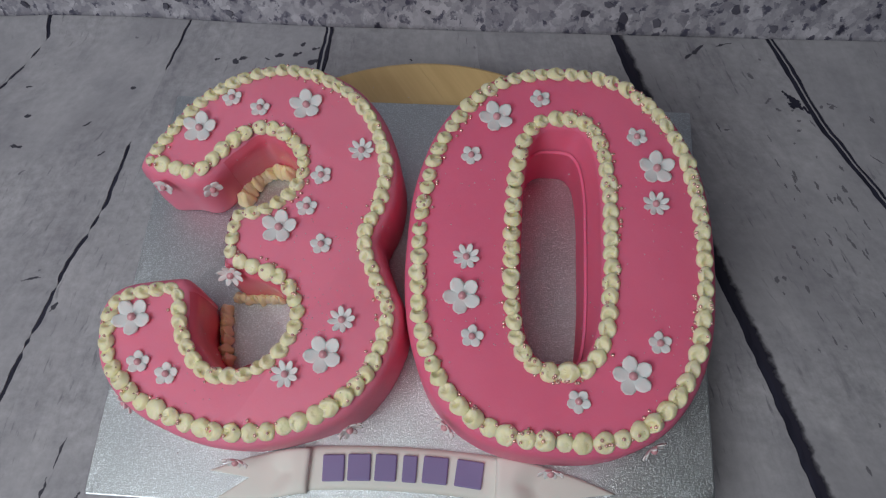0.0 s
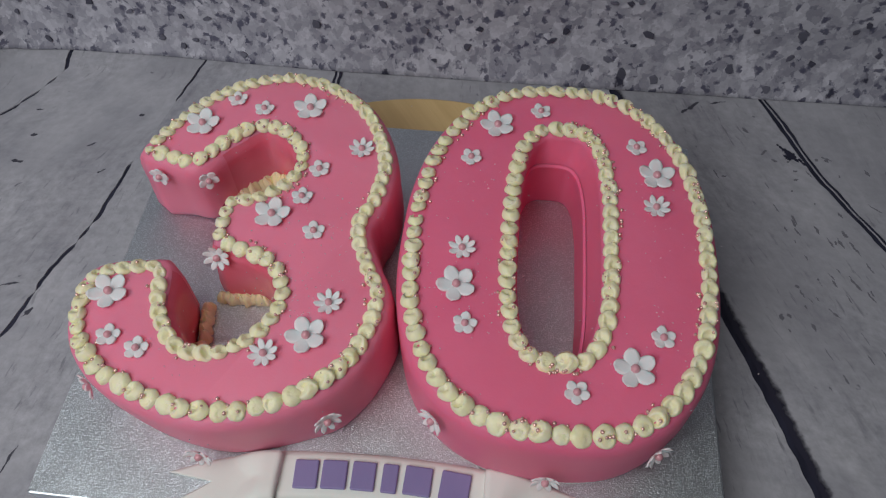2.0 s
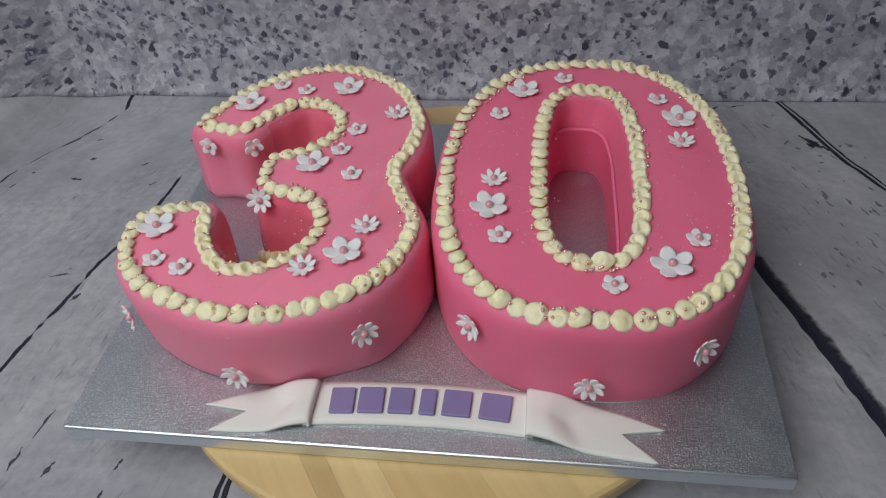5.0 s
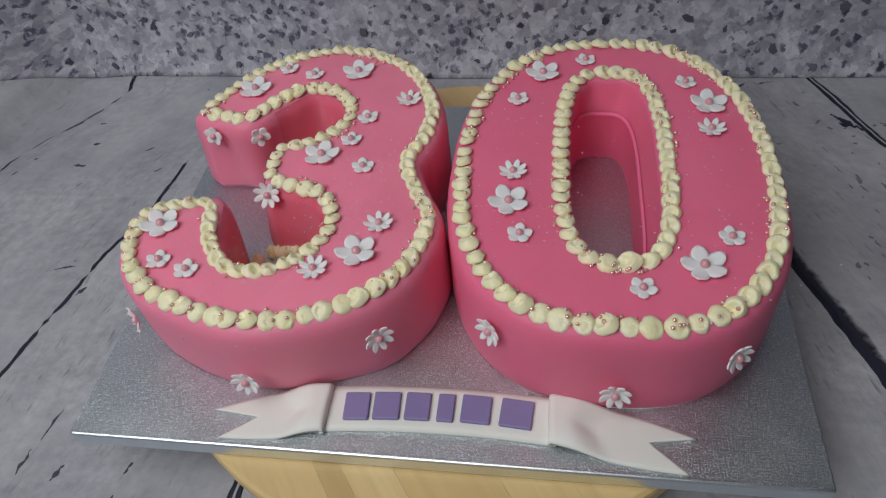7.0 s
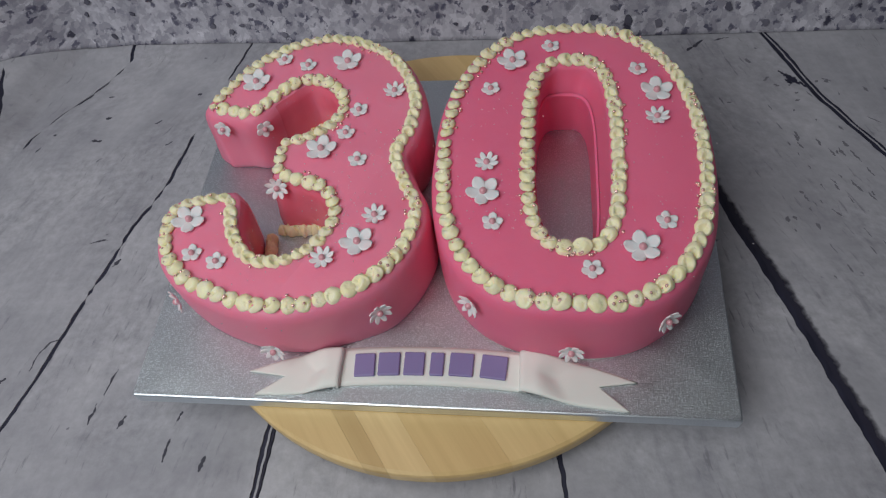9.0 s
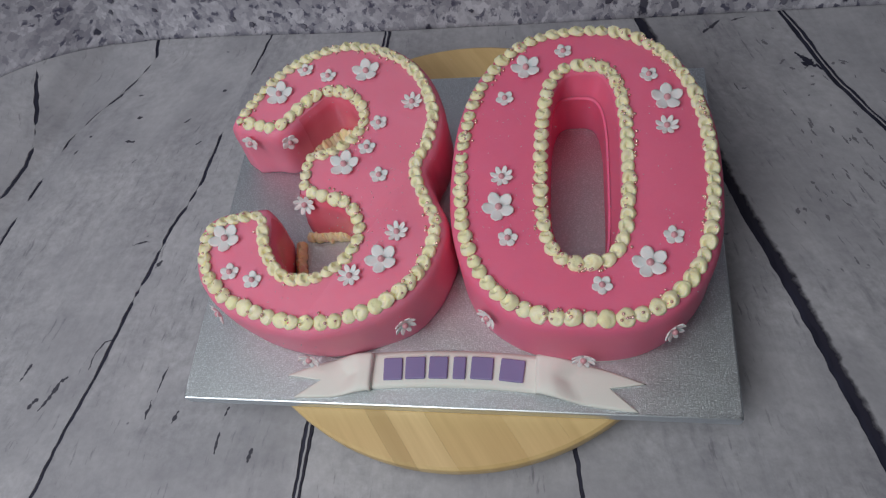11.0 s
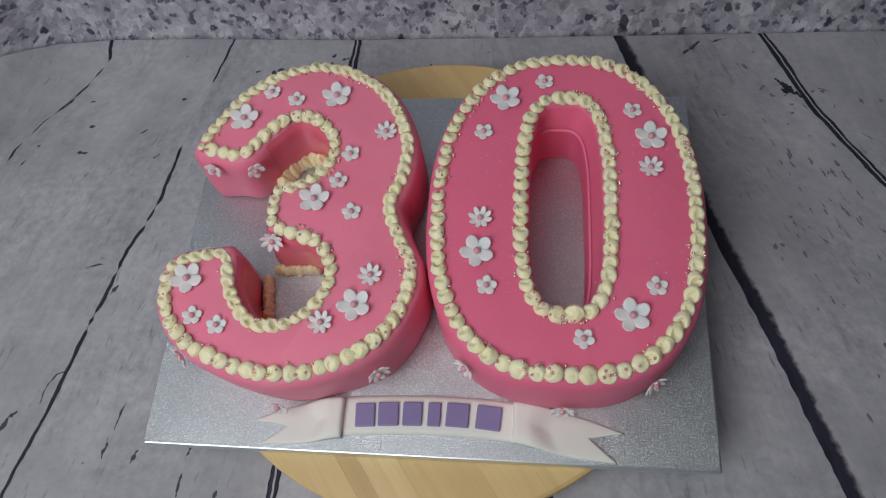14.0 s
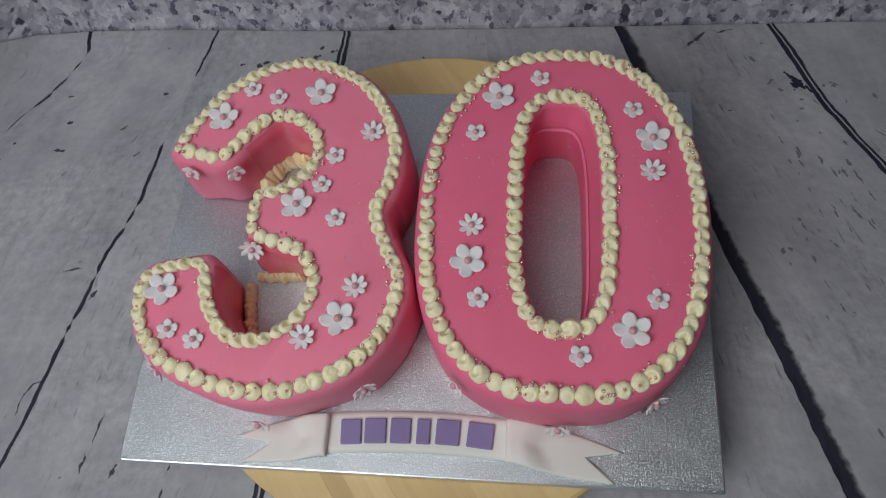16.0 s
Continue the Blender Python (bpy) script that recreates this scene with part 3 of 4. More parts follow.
# ---------------------------------------------------------------- the cakes
# Lines along which the cream is piped on the upper edges, in plan units.
THREE = [
    (-2.66, 3.20), (-2.50, 3.52), (-2.22, 3.93), (-1.73, 4.25), (-1.25, 4.30), (-0.77, 4.10), (-0.45, 3.75), (-0.27, 3.30),
    (-0.27, 2.88), (-0.385, 2.47), (-0.25, 2.08), (-0.11, 1.80), (-0.11, 1.50), (-0.28, 1.10), (-0.61, 0.80), (-1.18, 0.60),
    (-1.68, 0.63), (-2.25, 0.84), (-2.57, 1.14), (-2.68, 1.50), (-2.60, 1.76), (-2.10, 1.87), (-1.96, 1.42), (-1.70, 1.11),
    (-1.40, 1.08), (-1.10, 1.25), (-0.92, 1.62), (-1.10, 2.00), (-1.65, 2.20), (-1.67, 2.62), (-1.26, 2.79), (-1.07, 3.18),
    (-1.25, 3.50), (-1.56, 3.63), (-1.88, 3.42), (-2.14, 3.11), (-2.40, 3.14),
]
THREE_CORNERS = (0, 21, 28, 29)


def oval(cx, cy, a, b, upper, lower):
    """A closed superellipse with its own bluntness above and below its middle."""
    out = []
    for k in range(720):
        s = 2 * math.pi * k / 720
        c, d = math.cos(s), math.sin(s)
        e = 2 / (upper if d > 0 else lower)
        out.append(Vector((cx + a * math.copysign(abs(c) ** e, c), cy + b * math.copysign(abs(d) ** e, d))))
    return out


three_line, _ = even([q * U for q in catmull(THREE, THREE_CORNERS)], 600)
three_foot = []
for k, p in enumerate(three_line):
    stand = 0.0035 if 0.62 < k / 600 < 0.985 else 0.0068
    if (p - Vector((-0.1125, 0.150))).length < 0.014:
        stand = 0.0125
    elif (p - Vector((-0.1773, 0.2133))).length < 0.010:
        stand = 0.0140
    elif p.x < -0.143 and 0.19 < p.y < 0.216:
        stand = 0.0074
    elif p.x > -0.035:
        stand = 0.0102
    three_foot.append(stand)
for _ in range(24):
    three_foot = [(three_foot[k - 1] + three_foot[k] + three_foot[(k + 1) % 600]) / 3 for k in range(600)]
three_rim = [0.0058 if 0.62 < k / 600 < 0.93 else 0.0085 for k in range(600)]
for _ in range(24):
    three_rim = [(three_rim[k - 1] + three_rim[k] + three_rim[(k + 1) % 600]) / 3 for k in range(600)]
zero_outer, _ = even([q * U for q in oval(1.462, 2.515, 1.316, 1.835, 2.32, 2.6)], 400)
zero_inner, _ = even([q * U for q in oval(1.475, 2.545, 0.462, 1.275, 3.1, 3.15)], 400)
zero_lip, _ = even([q * U for q in oval(1.420, 2.478, 0.322, 1.163, 3.8, 4.0)], 400)
THREE_Z, ZERO_Z = 0.1100, 0.1118


def band(line, normals, off, z, wobble=0.0):
    out = []
    for p, n in zip(line, normals):
        o = off + uneven(p.x, p.y, z, 0.03, wobble)
        out.append((p.x + n.x * o, p.y + n.y * o, z))
    return out


BROW = Vector((-0.1427, 0.2073))  # where the front wall of the three turns softly into its bowl
PLEATS = Vector((-0.026, 0.165))  # where the fondant is gathered in the hollow of the three


def side_rings(line, top, foot, shift, rim, base=BOARD_Z + 0.0002):
    """Rings from the board up over the rounded edge; foot and rim: how far each place of the base and of the upper edge stands out, shift: the base's lean."""
    n = outward(line)
    for k, p in enumerate(line):
        if (p - BROW).length < 0.022:
            n[k] = sum((n[(k + j) % len(line)] for j in range(-7, 8)), Vector((0, 0))).normalized()
    rings = []
    for o, z, w, f in (
        (-0.0004, base, 0.0008, 1.0), (0.0006, base + 0.004, 0.0008, 0.95), (0.0010, base + 0.016, 0.0015, 0.75), (0.0010, base + 0.032, 0.0015, 0.45), (0.0008, top - 0.018, 0.0008, 0.2),
        (0.0004, top - 0.010, 0.0006, 0.05), (-0.0005, top - 0.0055, 0.0004, 0), (-0.0022, top - 0.0022, 0.0002, 0), (-0.0045, top - 0.0006, 0.0, 0), (-0.0070, top, 0.0, 0),
    ):
        ring = []
        for p, q, out, over in zip(line, n, foot, rim):
            pleat = 0.0008 * math.exp(-(((p - PLEATS).length / 0.026) ** 2)) * noise.noise(Vector((p.x * 150, p.y * 150, z * 14))) if o > -0.002 else 0.0
            far = o + f * out + (1 - f) * over + uneven(p.x, p.y, z, 0.03, w) + pleat
            ring.append((p.x + q.x * far + f * shift[0], p.y + q.y * far + f * shift[1], z))
        rings.append(ring)
    return rings


def dollop_mesh(name, seed, material, height=0.76, swirl=1.0, scoop=0.0):
    """A piped dot of cream: a full low dome wound in one spiral step, scooped where the nozzle was drawn off along x."""
    rng = random.Random(seed)
    turn, hand = rng.uniform(0, 6.28), rng.choice((-1, 1))
    bm = bmesh.new()
    rings = []
    count, last = 32, 10
    for k in range(1, last + 1):
        r = math.sin(min(1.0, k / (last - 1)) * math.pi / 2)
        ring = []
        for i in range(count):
            s = 2 * math.pi * i / count
            edge = 1 + 0.03 * math.sin(3 * s + turn) + 0.02 * math.sin(5 * s + 2 * turn) + 0.07 * noise.noise(Vector((4 * math.cos(s), 4 * math.sin(s), 2.3 * seed + 0.2 * k)))
            x, y = r * edge * math.cos(s), r * edge * math.sin(s)
            if k == last:
                ring.append((0.92 * x, 0.92 * y, 0.0))
                continue
            body = 0.06 + height * math.sqrt(1 - (0.985 * r) ** 3.6)
            wind = (hand * s - turn - 4.2 * r) % (2 * math.pi) / math.pi - 1
            step = 0.10 * swirl * wind * min(1.0, 3 * r) * (1 - 0.8 * r**3)
            hollow = scoop * math.exp(-(((x - 0.30) / 0.36) ** 2) - (y / 0.50) ** 2)
            crest = 0.40 * scoop * math.exp(-(((math.hypot(x - 0.25, y) - 0.68) / 0.20) ** 2)) * (1.0 if x < 0.3 else 0.3)
            z = body + step - hollow + crest + 0.035 * noise.noise(Vector((4 * x, 4 * y, seed)))
            ring.append((x, y, max(0.02, z)))
        rings.append(ring)
    rows = skin(bm, rings)
    tip = bm.verts.new((0, 0, sum(p[2] for p in rings[0]) / count))
    for i in range(count):
        bm.faces.new((tip, rows[0][i], rows[0][(i + 1) % count]))
    return mesh_of(name, bm, material)


def ruffle_mesh(name, seed, material):
    """A tall pulled-up ruffle of cream with lengthwise ridges and a torn tip."""
    rng = random.Random(seed)
    turn, lean = rng.uniform(0, 6.28), rng.uniform(-0.25, 0.25)
    bm = bmesh.new()
    rings = []
    for z, r in ((0, 0.95), (0.15, 1.08), (0.4, 1.0), (0.62, 0.86), (0.8, 0.68), (0.93, 0.42), (1.0, 0.15)):
        ring = []
        for i in range(28):
            s = 2 * math.pi * i / 28
            wide = r * (1 + 0.13 * math.sin(4 * s + turn + 2.0 * z) + 0.22 * noise.noise(Vector((2 * math.cos(s), 2 * math.sin(s), 3 * z + seed))))
            ring.append((wide * math.cos(s) + lean * z, wide * math.sin(s), z + 0.07 * z * math.sin(3 * s + turn)))
        rings.append(ring)
    rows = skin(bm, rings)
    bm.faces.new(rows[-1])
    return mesh_of(name, bm, material)


DOLLOPS = [dollop_mesh("dollop", k, CREAM, 0.62 + 0.03 * (k % 4), 0.9 + 0.25 * (k % 3), 0.04 * (k % 3)) for k in range(8)]
SHELLS = [dollop_mesh("dollop", 20 + k, CREAM, 0.68 + 0.03 * (k % 3), 1.3 + 0.25 * (k % 3), 0.34 + 0.09 * (k % 3)) for k in range(8)]
PEACH_RUFFLES = [ruffle_mesh("peach_ruffle", 40 + k, PEACH) for k in range(5)]


def pipe_along(root, line, step_front, step_side, radius, top, rng, splay=0.0):
    """Dots of cream set side by side along a closed line, closer on its sides than on the stretch that faces front."""
    normals = outward(line)
    n = len(line)
    need = []
    for i in range(n):
        front = max(0.0, -normals[i].y) ** 1.5
        need.append((line[(i + 1) % n] - line[i]).length / (step_side + (step_front - step_side) * front))
    total = sum(need)
    many, run, dots = round(total), 0.0, []
    for i in range(n):
        run += need[i] * many / total
        while run >= len(dots) + 1 - 1e-9 and len(dots) < many:
            dots.append(line[(i + 1) % n].copy())
    placed = []
    turn = 1 if sum(a.x * b.y - b.x * a.y for a, b in zip(dots, dots[1:])) < 0 else -1
    n = len(dots)
    for i, p in enumerate(dots):
        way = dots[(i + 1) % n] - dots[i - 1]
        r = radius * rng.uniform(0.95, 1.10) * min(1.2, way.length / 2 / step_side)
        low = 0.98 + 0.12 * max(0.0, -way.orthogonal().normalized().y * turn)
        side = Vector((-way.y, way.x)) * turn
        kinds = SHELLS if abs(way.y) > 0.5 * way.length or side.y > 0 or rng.random() < 0.1 else DOLLOPS
        ob = part("dollop", kinds[rng.randrange(len(kinds))], None, root)
        flip = math.pi if turn < 0 else 0.0
        yaw = math.atan2(way.y, way.x) + flip + rng.uniform(-0.35, 0.35)
        placed.append((p.x, p.y, r))
        over = -turn * splay * (-1 if flip else 1) * (1.0 if kinds is DOLLOPS else 0.4)
        ob.matrix_basis = Matrix.LocRotScale(
            (p.x + rng.uniform(-1, 1) * 0.0004, p.y + rng.uniform(-1, 1) * 0.0004, top - 0.0006 - 0.002 * abs(over) + (0.0005 if kinds is SHELLS else 0.0)), Euler((over + rng.uniform(-0.12, 0.12), rng.uniform(0.24, 0.42) if kinds is SHELLS else rng.uniform(-0.25, -0.05), yaw)), (r * (1.22 if kinds is SHELLS else 1.06), r * (1.05 if kinds is SHELLS else 1.06), r * 0.94 * low * rng.uniform(0.92, 1.06))
        )
    return placed


def ball_mesh(bm, centre, r, cuts=1):
    bmesh.ops.create_icosphere(bm, subdivisions=cuts, radius=r, matrix=Matrix.Translation(centre))


def pearls_along(root, lines, dots, top, rng, clusters, inner_side):
    """Sugar pearls scattered in little groups on the cream and in the corner between cream and cake."""
    bm = bmesh.new()
    for line, placed, many, inner in zip(lines, dots, clusters, inner_side):
        normals = outward(line)
        for _ in range(many):
            i = rng.randrange(len(line))
            mid = inner * rng.choice((-0.0060, -0.0052, -0.0030, -0.0010, 0.0015, 0.0035))
            for _ in range(rng.choice((1, 1, 2, 3, 3))):
                j = (i + rng.randint(-8, 8)) % len(line)
                p = line[j] + normals[j] * (mid + rng.uniform(-0.0012, 0.0012))
                r = rng.uniform(0.0009, 0.0012)
                z = top + 0.8 * r
                for x, y, wide in placed:
                    far = math.hypot(p.x - x, p.y - y) / wide
                    if far < 1:
                        z = max(z, top - 0.0006 + wide * (0.06 + 0.68 * math.sqrt(1 - far**3.6)) + 0.45 * r)
                ball_mesh(bm, (p.x, p.y, z), r, 2)
    ob = part("pearl_scatter", bm, PEARL, root, "pink-gold sugar pearls")
    tagged(ob, kind="stuff")


def glitter_on(root, spots, top, rng):
    bm = bmesh.new()
    for x, y, spread, many in spots:
        for _ in range(2 * many):
            c = Vector((x + rng.gauss(0, spread), y + rng.gauss(0, spread), top + 0.0001))
            s, a = rng.uniform(0.0003, 0.00065), rng.uniform(0, 3)
            ring = [c + Vector((s * math.cos(a + k * 2.1), s * math.sin(a + k * 2.1), 0)) for k in range(3)]
            low = [bm.verts.new(p) for p in ring]
            tip = bm.verts.new(c + Vector((0, 0, s)))
            for k in range(3):
                bm.faces.new((low[k], low[(k + 1) % 3], tip))
    tagged(part("edible_glitter", bm, GLITTER, root, "white edible glitter", smooth=False), kind="stuff")


def cake_three():
    root = thing("number_cake", pose(0, 0, 0), "pink fondant cake shaped as the digit three, cream-piped edges", "cake", "number cakes")
    bm = bmesh.new()
    rows = skin(bm, side_rings(three_line, THREE_Z, three_foot, (-0.002, 0.003), three_rim))
    bm.faces.new(rows[-1])
    bm.faces.new(rows[0])
    part("fondant", bm, PINK, root, "smooth pink fondant")
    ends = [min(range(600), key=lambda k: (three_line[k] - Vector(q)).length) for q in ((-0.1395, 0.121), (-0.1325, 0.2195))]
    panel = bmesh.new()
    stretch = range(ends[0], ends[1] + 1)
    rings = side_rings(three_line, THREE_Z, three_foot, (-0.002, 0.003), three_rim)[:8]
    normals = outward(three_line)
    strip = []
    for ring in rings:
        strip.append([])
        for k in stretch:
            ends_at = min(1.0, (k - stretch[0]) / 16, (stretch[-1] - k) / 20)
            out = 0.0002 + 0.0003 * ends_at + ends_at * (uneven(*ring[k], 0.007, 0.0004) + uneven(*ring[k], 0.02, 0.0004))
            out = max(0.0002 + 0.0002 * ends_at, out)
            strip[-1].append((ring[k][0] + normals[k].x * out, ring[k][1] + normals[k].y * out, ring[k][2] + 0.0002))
    skin(panel, strip, closed=False)
    part("inner_panel", panel, GLOSSY_PINK, root, "glossy, deeper pink fondant strip round the inside")
    rng = random.Random(3)
    dots = pipe_along(root, three_line, 0.0099, 0.0087, 0.0046, THREE_Z, rng, 0.32)
    pearls_along(root, [three_line], [dots], THREE_Z, rng, [100], [1])
    glitter_on(root, [(-0.055, 0.115, 0.012, 40), (-0.05, 0.17, 0.02, 25), (-0.10, 0.065, 0.03, 30), (-0.075, 0.22, 0.03, 20)], THREE_Z, rng)
    for stops, many, wide, tall in (
        (((-0.1215, 0.1372), (-0.1060, 0.1376), (-0.0910, 0.1390)), 8, 0.0041, 0.0098),
        (((-0.1285, 0.1270), (-0.1262, 0.1120), (-0.1220, 0.0925)), 7, 0.0044, 0.0110),
        (((-0.1285, 0.2125), (-0.1265, 0.2220), (-0.1225, 0.2295), (-0.1165, 0.2350), (-0.1080, 0.2378), (-0.0990, 0.2365)), 7, 0.0056, 0.0150),
    ):
        for k in range(many):
            s = k / (many - 1) * (len(stops) - 1)
            i = min(int(s), len(stops) - 2)
            (x0, y0), (x1, y1) = stops[i], stops[i + 1]
            s -= i
            ob = part("foot_ruffle", PEACH_RUFFLES[rng.randrange(5)], None, root, "peach buttercream ruffle")
            r = wide * rng.uniform(0.9, 1.12)
            ob.matrix_basis = Matrix.LocRotScale((x0 + (x1 - x0) * s, y0 + (y1 - y0) * s, BOARD_Z + 0.0004), Euler((rng.uniform(-0.12, 0.12), rng.uniform(-0.12, 0.12), rng.uniform(0, 6))), (r, r, tall * rng.uniform(0.85, 1.15)))


def cake_zero():
    root = thing("number_cake", pose(0, 0, 0), "deep pink fondant cake shaped as the digit zero, cream-piped edges", "cake", "number cakes")
    bm = bmesh.new()
    rings = side_rings(zero_outer, ZERO_Z, [0.0098] * len(zero_outer), (0.0, 0.002), [0.0085] * len(zero_outer))
    base = BOARD_Z + 0.0002
    n_in = [-q for q in outward(zero_inner)]
    upper = [(0.0015, ZERO_Z, 0), (0.0040, ZERO_Z - 0.0006, 0), (0.0055, ZERO_Z - 0.0022, 0), (0.0061, ZERO_Z - 0.005, 0.0003)]
    rings += [band(zero_inner, n_in, o, z, w) for o, z, w in upper]
    brink, ledge = band(zero_inner, n_in, 0.0062, 0.0, 0.0005), band(zero_lip, [-q for q in outward(zero_lip)], -0.0014, 0.0, 0.0003)
    for share, z in ((0.14, 0.1035), (0.36, 0.0990), (0.60, 0.0945), (0.84, 0.0900)):
        rings.append([(p[0] + (q[0] - p[0]) * share, p[1] + (q[1] - p[1]) * share, z) for p, q in zip(brink, ledge)])
    n_lip = [-q for q in outward(zero_lip)]
    lower = [(-0.0014, 0.0881, 0.0002), (-0.0004, 0.0878, 0.0005), (0.0002, 0.0872, 0.0005), (0.0004, 0.0864, 0.0005), (0.0001, 0.0854, 0.0004), (-0.0004, 0.0835, 0.0002), (-0.0004, 0.068, 0.0005), (0.0002, base, 0.0006)]
    rings += [band(zero_lip, n_lip, o - 0.0008, z, w) for o, z, w in ((-0.0010, 0.0878, 0.0002), (-0.0004, 0.068, 0.0005), (0.0002, base, 0.0006))]
    panel = bmesh.new()
    skin(panel, [band(zero_lip, n_lip, o, z, w) for o, z, w in lower])
    part("inner_panel", panel, VIVID_PINK, root, "bright pink fondant strip lining the opening")
    rows = skin(bm, rings)
    n = len(rows[0])
    for i in range(n):
        j = (i + 1) % n
        bm.faces.new((rows[-1][i], rows[-1][j], rows[0][j], rows[0][i]))
    part("fondant", bm, DEEP_PINK, root, "smooth deep pink fondant")
    seam = bmesh.new()
    n_out = outward(zero_outer)
    rows = []
    for k in range(6):
        a = 2 * math.pi * k / 6
        ring = []
        for p, q in zip(zero_outer, n_out):
            r = (0.0003 if p.x > 0.09 else 0.0001) * max(0.1, 0.4 + 1.8 * noise.noise(Vector((p.x * 30, p.y * 30, 1))))
            o = 0.0094 + r * math.cos(a)
            ring.append((p.x + q.x * o, p.y + q.y * o + 0.002, BOARD_Z + 0.0003 + r * (1 + math.sin(a))))
        rows.append(ring)
    skin(seam, rows + rows[:1])
    part("icing_line", seam, IVORY, root, "pale icing line at the foot")
    rng = random.Random(8)
    outer = pipe_along(root, zero_outer, 0.0107, 0.0096, 0.0049, ZERO_Z, rng, 0.32)
    inner = pipe_along(root, zero_inner, 0.0104, 0.0096, 0.0050, ZERO_Z, rng)
    pearls_along(root, [zero_outer, zero_inner], [outer, inner], ZERO_Z, rng, [72, 58], [1, -1])
    glitter_on(root, [(0.045, 0.12, 0.02, 40), (0.05, 0.20, 0.02, 20), (0.15, 0.10, 0.02, 25), (0.15, 0.19, 0.02, 20)], ZERO_Z, rng)


cake_three()
cake_zero()


# ---------------------------------------------------------------- sugar flowers
def petal_mesh(name, length, width, thick, cup, lift, blunt):
    """One cupped petal that starts at the flower's middle and reaches along x."""
    bm = bmesh.new()
    us, vs = np.linspace(0, 1, 9), np.linspace(-1, 1, 7)

    def surface(down):
        rows = []
        for u in us:
            w = width * (0.72 + 0.28 * math.sin(min(1, u / blunt) * math.pi / 2)) * math.sqrt(max(0.0, 1 - max(0.0, (u - blunt) / (1 - blunt)) ** 2 * 0.985))
            rows.append([(length * (0.06 + 0.94 * u), w * v, 0.0012 + lift * u * u + cup * v * v * u**5 + thick * (0.0 if down else 0.9 * (1 - 0.35 * v**6))) for v in vs])
        return rows

    top = skin(bm, surface(False), closed=False)
    low = skin(bm, surface(True), closed=False)
    rim_a = top[0] + [r[-1] for r in top[1:]] + top[-1][-2::-1] + [r[0] for r in top[-2:0:-1]]
    rim_b = low[0] + [r[-1] for r in low[1:]] + low[-1][-2::-1] + [r[0] for r in low[-2:0:-1]]
    for i in range(len(rim_a)):
        j = (i + 1) % len(rim_a)
        bm.faces.new((rim_a[i], rim_a[j], rim_b[j], rim_b[i]))
    return mesh_of(name, bm, WHITE)


def flower(petals, mesh, centre_r, centre_z, label, group, seed):
    rng = random.Random(seed)
    root = thing("sugar_flower", pose(0, 0, -1), label, "flower", group)
    for k in range(petals):
        ob = part("petal", mesh, None, root)
        ob.matrix_basis = pose(0, 0, 0.00004 * k, rng.uniform(-0.8, 0.8), rng.uniform(-2, 0.5), 360 * k / petals + rng.uniform(-4, 4))
    bm = bmesh.new()
    bmesh.ops.create_icosphere(bm, subdivisions=2, radius=centre_r)
    ob = part("centre", bm, CENTRE, root, "pink pearl centre")
    ob.matrix_basis = pose(0, 0, centre_z)
    return root


BIG_PETAL = petal_mesh("big_petal", 0.0119, 0.0045, 0.0014, 0.0008, 0.0022, 0.56)
SMALL_PETAL = petal_mesh("small_petal", 0.0071, 0.0029, 0.0013, 0.0003, 0.0010, 0.56)
DAISY_PETAL = petal_mesh("daisy_petal", 0.0086, 0.0019, 0.0012, 0.0004, 0.0022, 0.66)
BIG = flower(5, BIG_PETAL, 0.0026, 0.0036, "large white five-petal sugar flower with pink centre", "large sugar flowers", 1)
SMALL = flower(5, SMALL_PETAL, 0.0022, 0.0032, "small white five-petal sugar flower with pink centre", "small sugar flowers", 2)
DAISY = flower(8, DAISY_PETAL, 0.0023, 0.0033, "white eight-petal sugar daisy with pink centre", "sugar daisies", 3)
MODELS = {"B": BIG, "S": SMALL, "D": DAISY}
used = set()


def set_flower(kind, m):
    if kind in used:
        return copy_thing(MODELS[kind], m)
    used.add(kind)
    MODELS[kind].matrix_basis = m
    return MODELS[kind]


# Kind, place in plan units and turn of each flower on the tops.
ON_THREE = (
    ("B", -1.14, 3.89, 29), ("B", -2.21, 3.58, 16), ("D", -0.51, 3.39, 2), ("B", -1.22, 2.52, 14), ("S", -0.79, 2.37, 30), ("D", -0.50, 1.64, 12), ("B", -0.63, 1.31, 48), ("D", -0.95, 1.12, 25),
    ("B", -2.46, 1.56, 62), ("S", -2.03, 1.06, 23), ("S", -1.93, 3.95, 35), ("S", -0.88, 3.10, 41), ("S", -1.62, 3.84, 20), ("S", -0.98, 2.75, 23), ("S", -2.31, 1.15, 26),
)
ON_ZERO = (
    ("B", 0.82, 3.81, 42), ("S", 1.25, 4.04, 41), ("S", 0.59, 3.37, 54), ("S", 2.20, 3.64, 50), ("B", 2.38, 3.30, 21), ("D", 2.36, 2.92, 22), ("D", 0.60, 2.30, 30), ("B", 0.58, 1.92, 47),
    ("S", 0.69, 1.55, 14), ("S", 2.34, 1.58, 25), ("B", 2.10, 1.27, 31), ("S", 1.63, 1.03, 56),
)
flower_rng = random.Random(11)
for placed, top in ((ON_THREE, THREE_Z), (ON_ZERO, ZERO_Z)):
    for kind, x, y, spin in placed:
        set_flower(kind, pose(x * U, y * U, top - 0.0008, flower_rng.uniform(-3, 3), flower_rng.uniform(-3, 3), spin))


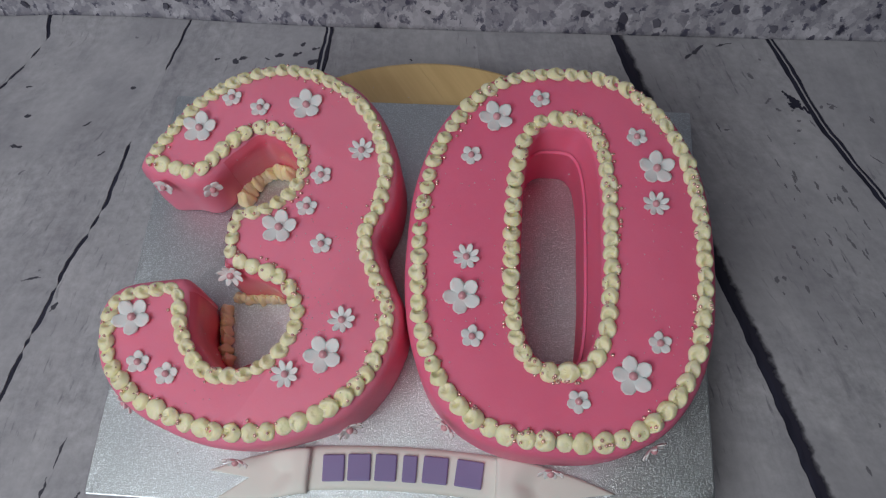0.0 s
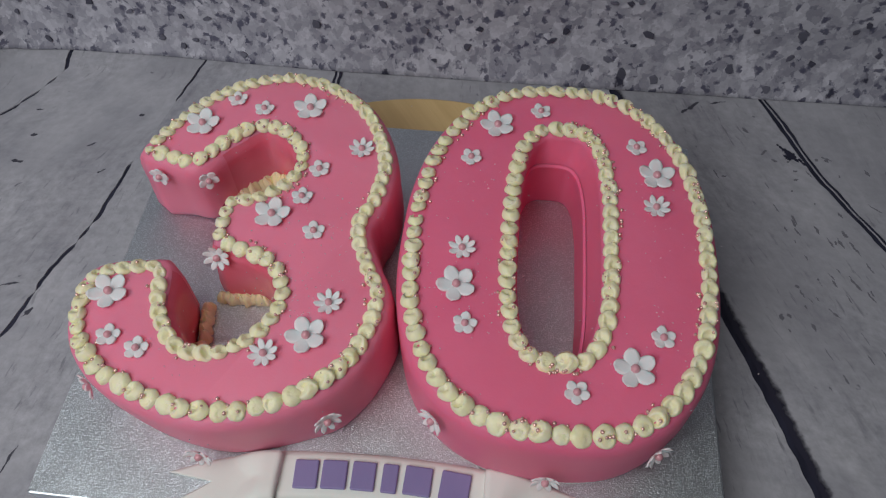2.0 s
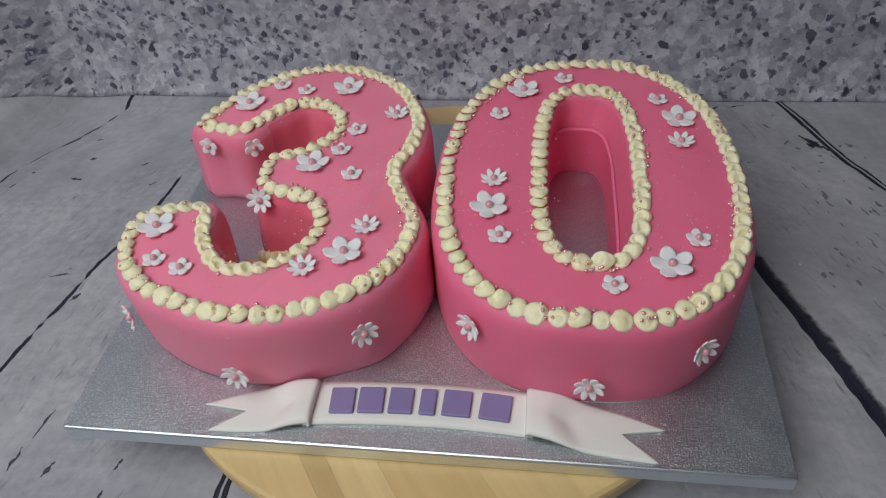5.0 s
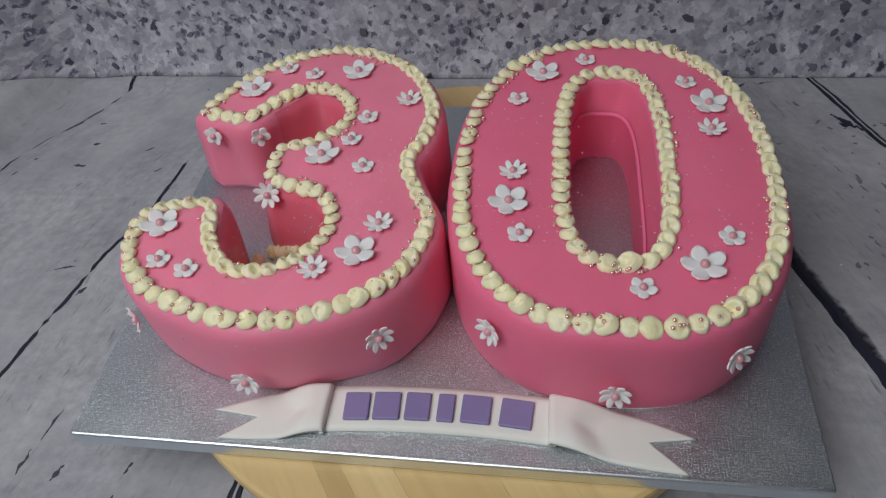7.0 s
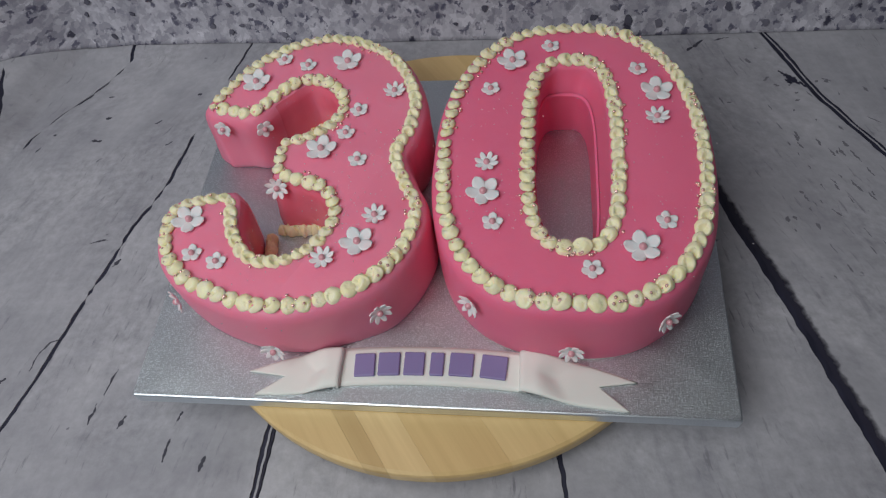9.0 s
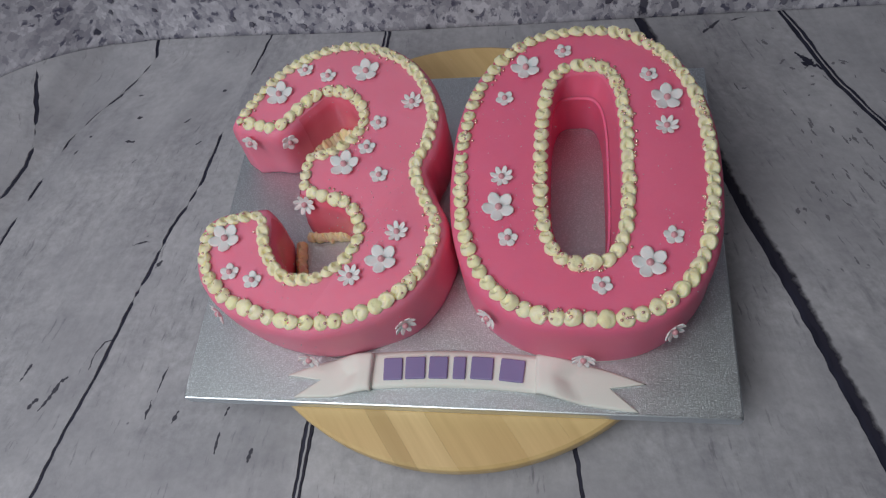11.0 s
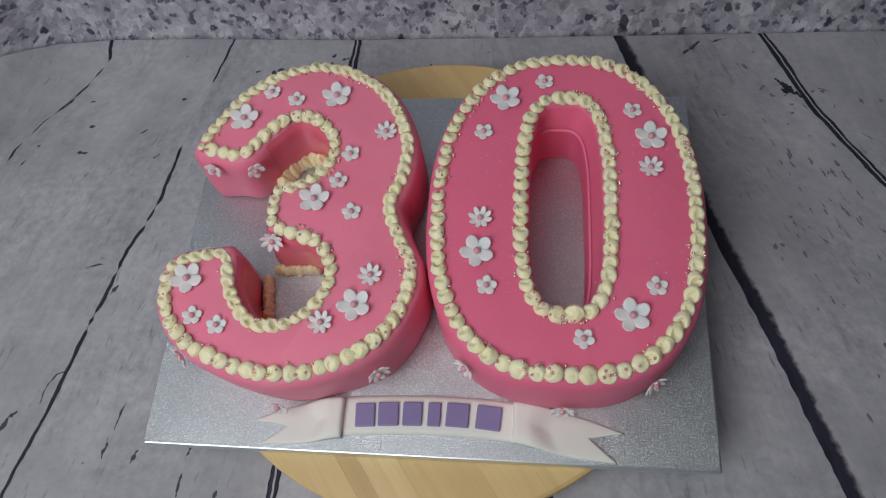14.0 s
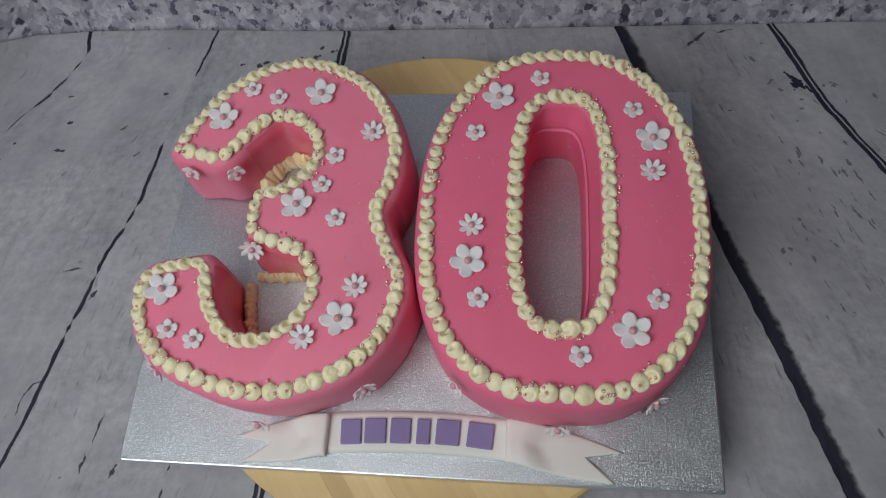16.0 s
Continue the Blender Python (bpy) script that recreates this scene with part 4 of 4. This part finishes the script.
def on_side(kind, line, x, y, z, spin, facing=None):
    """A flower stuck flat on the side of a cake, at the place of its outline nearest to x, y."""
    normals = outward(line)
    i = min(range(len(line)), key=lambda k: (line[k] + normals[k] * 0.0095 - Vector((x, y))).length + (0.1 * (1 - normals[k].dot(Vector(facing))) if facing else 0))
    n = Vector((normals[i].x, normals[i].y, 0.12)).normalized()
    m = n.to_track_quat("Z", "Y").to_matrix().to_4x4()
    p = line[i] + normals[i] * (0.0116 if z < 0.08 else 0.0104)
    set_flower(kind, Matrix.Translation((p.x, p.y, z)) @ m @ pose(0, 0, 0, 0, 0, spin))


for x, y, z, spin in ((-0.028, 0.0495, 0.088, 10), (-0.0967, 0.0295, 0.0720, 0), (-0.173, 0.0545, 0.0810, 5)):
    on_side("D", three_line, x, y, z, spin)
set_flower("D", Matrix.Translation((-0.1095, 0.1385, 0.1050)) @ Vector((0.05, -0.90, 0.42)).to_track_quat("Z", "Y").to_matrix().to_4x4() @ pose(0, 0, 0, 0, 0, 20))
for x, y, z, spin in ((0.036, 0.0567, 0.0925, 15), (0.0973, 0.034, 0.0720, 22), (0.1553, 0.0493, 0.088, 8)):
    on_side("D", zero_outer, x, y, z, spin)
for x, y, z, spin in ((-0.168, 0.2010, 0.1010, 12), (-0.137, 0.2030, 0.1010, 50)):
    on_side("S", three_line, x, y, z, spin)


# ---------------------------------------------------------------- banner
def sheet(bm, rows, thick):
    """A thin slab whose upper face is the given grid of places."""
    top = skin(bm, rows, closed=False)
    low = skin(bm, [[(x, y, z - thick) for x, y, z in row] for row in rows], closed=False)
    rim_a = top[0] + [r[-1] for r in top[1:]] + top[-1][-2::-1] + [r[0] for r in top[-2:0:-1]]
    rim_b = low[0] + [r[-1] for r in low[1:]] + low[-1][-2::-1] + [r[0] for r in low[-2:0:-1]]
    for i in range(len(rim_a)):
        j = (i + 1) % len(rim_a)
        bm.faces.new((rim_a[i], rim_a[j], rim_b[j], rim_b[i]))


def strip_mid(x):
    return 0.0287 - 0.75 * (x - 0.010) ** 2


def banner():
    root = thing("ribbon_banner", pose(0, 0, 0), "ivory fondant ribbon banner with purple bars on the board", "banner")
    bm = bmesh.new()
    rows = []
    for x in np.linspace(-0.0600, 0.0690, 40):
        row = []
        for k in range(9):
            v = -1 + k / 4
            row.append((x, strip_mid(x) + 0.0137 * v, BOARD_Z + 0.0030 - 0.0008 * v**6))
        rows.append(row)
    sheet(bm, rows, 0.0027)
    strip = part("strip", bm, IVORY, root, "flat ivory fondant strip")
    for side, fold_x, near, far, tips in (
        (-1, -0.0575, 0.0098, 0.0375, ((-0.1215, 0.0200), (-0.1138, 0.0035), (-0.0945, 0.0172))),
        (1, 0.0668, 0.0120, 0.0395, ((0.1405, 0.0222), (0.1348, 0.0022), (0.1158, 0.0182))),
    ):
        (tx, ty), (bx, by), (nx, ny) = tips
        bm = bmesh.new()
        rows = []
        for i in range(31):
            u = i / 30
            s = max(0.0, (u - 0.14) / 0.86)
            row = []
            for k in range(15):
                v = -1 + k / 7
                if v >= 0:
                    reach = nx + (tx - nx) * v
                    edge = ny + (ty - ny) * v
                else:
                    reach = nx + (bx - nx) * -v
                    edge = ny + (by - ny) * -v
                x = fold_x + (reach - fold_x) * s
                fold_y = (near + far) / 2 + (far - near) / 2 * v
                bow = math.sin(math.pi * s) * 0.0022 * v
                y = fold_y + (edge - fold_y) * s**1.15 + bow
                if u < 0.14:
                    a = math.pi * (1 - u / 0.14)
                    x = fold_x - side * 0.0022 * math.sin(a)
                    z = BOARD_Z + 0.0022 + (0.0042 + 0.0024 * math.cos(a)) * (1 - 0.30 * max(0.0, -v) ** 3) - 0.0005 * v**6
                else:
                    drop = min(1.0, max(0.0, s - 0.12) / 0.36)
                    z = BOARD_Z + 0.0022 + 0.0066 * (0.5 + 0.5 * math.cos(math.pi * drop)) * (1 - 0.30 * max(0.0, -v) ** 3) - 0.0005 * v**6
                row.append((x, y, z))
            rows.append(row)
        sheet(bm, rows, 0.0019)
        part("tail", bm, IVORY, root, "folded swallow-tail ribbon end")
    for x, y, wide, high, tilt in (
        (-0.0398, 0.0266, 0.0150, 0.0178, 4), (-0.0232, 0.0280, 0.0158, 0.0178, 3), (-0.0060, 0.0288, 0.0148, 0.0178, 1),
        (0.0095, 0.0290, 0.0098, 0.0178, 0), (0.0260, 0.0292, 0.0172, 0.0178, -2), (0.0478, 0.0282, 0.0186, 0.0178, -5),
    ):
        bar = box(bmesh.new(), -wide * 0.47, wide * 0.47, -high * 0.47, high * 0.47, 0, 0.0024, 0.0009)
        ob = part("bar", bar, PURPLE, strip, "plain purple fondant bar", smooth=False)
        ob.matrix_basis = pose(x, y, BOARD_Z + 0.0029, 0, 0, tilt)


banner()
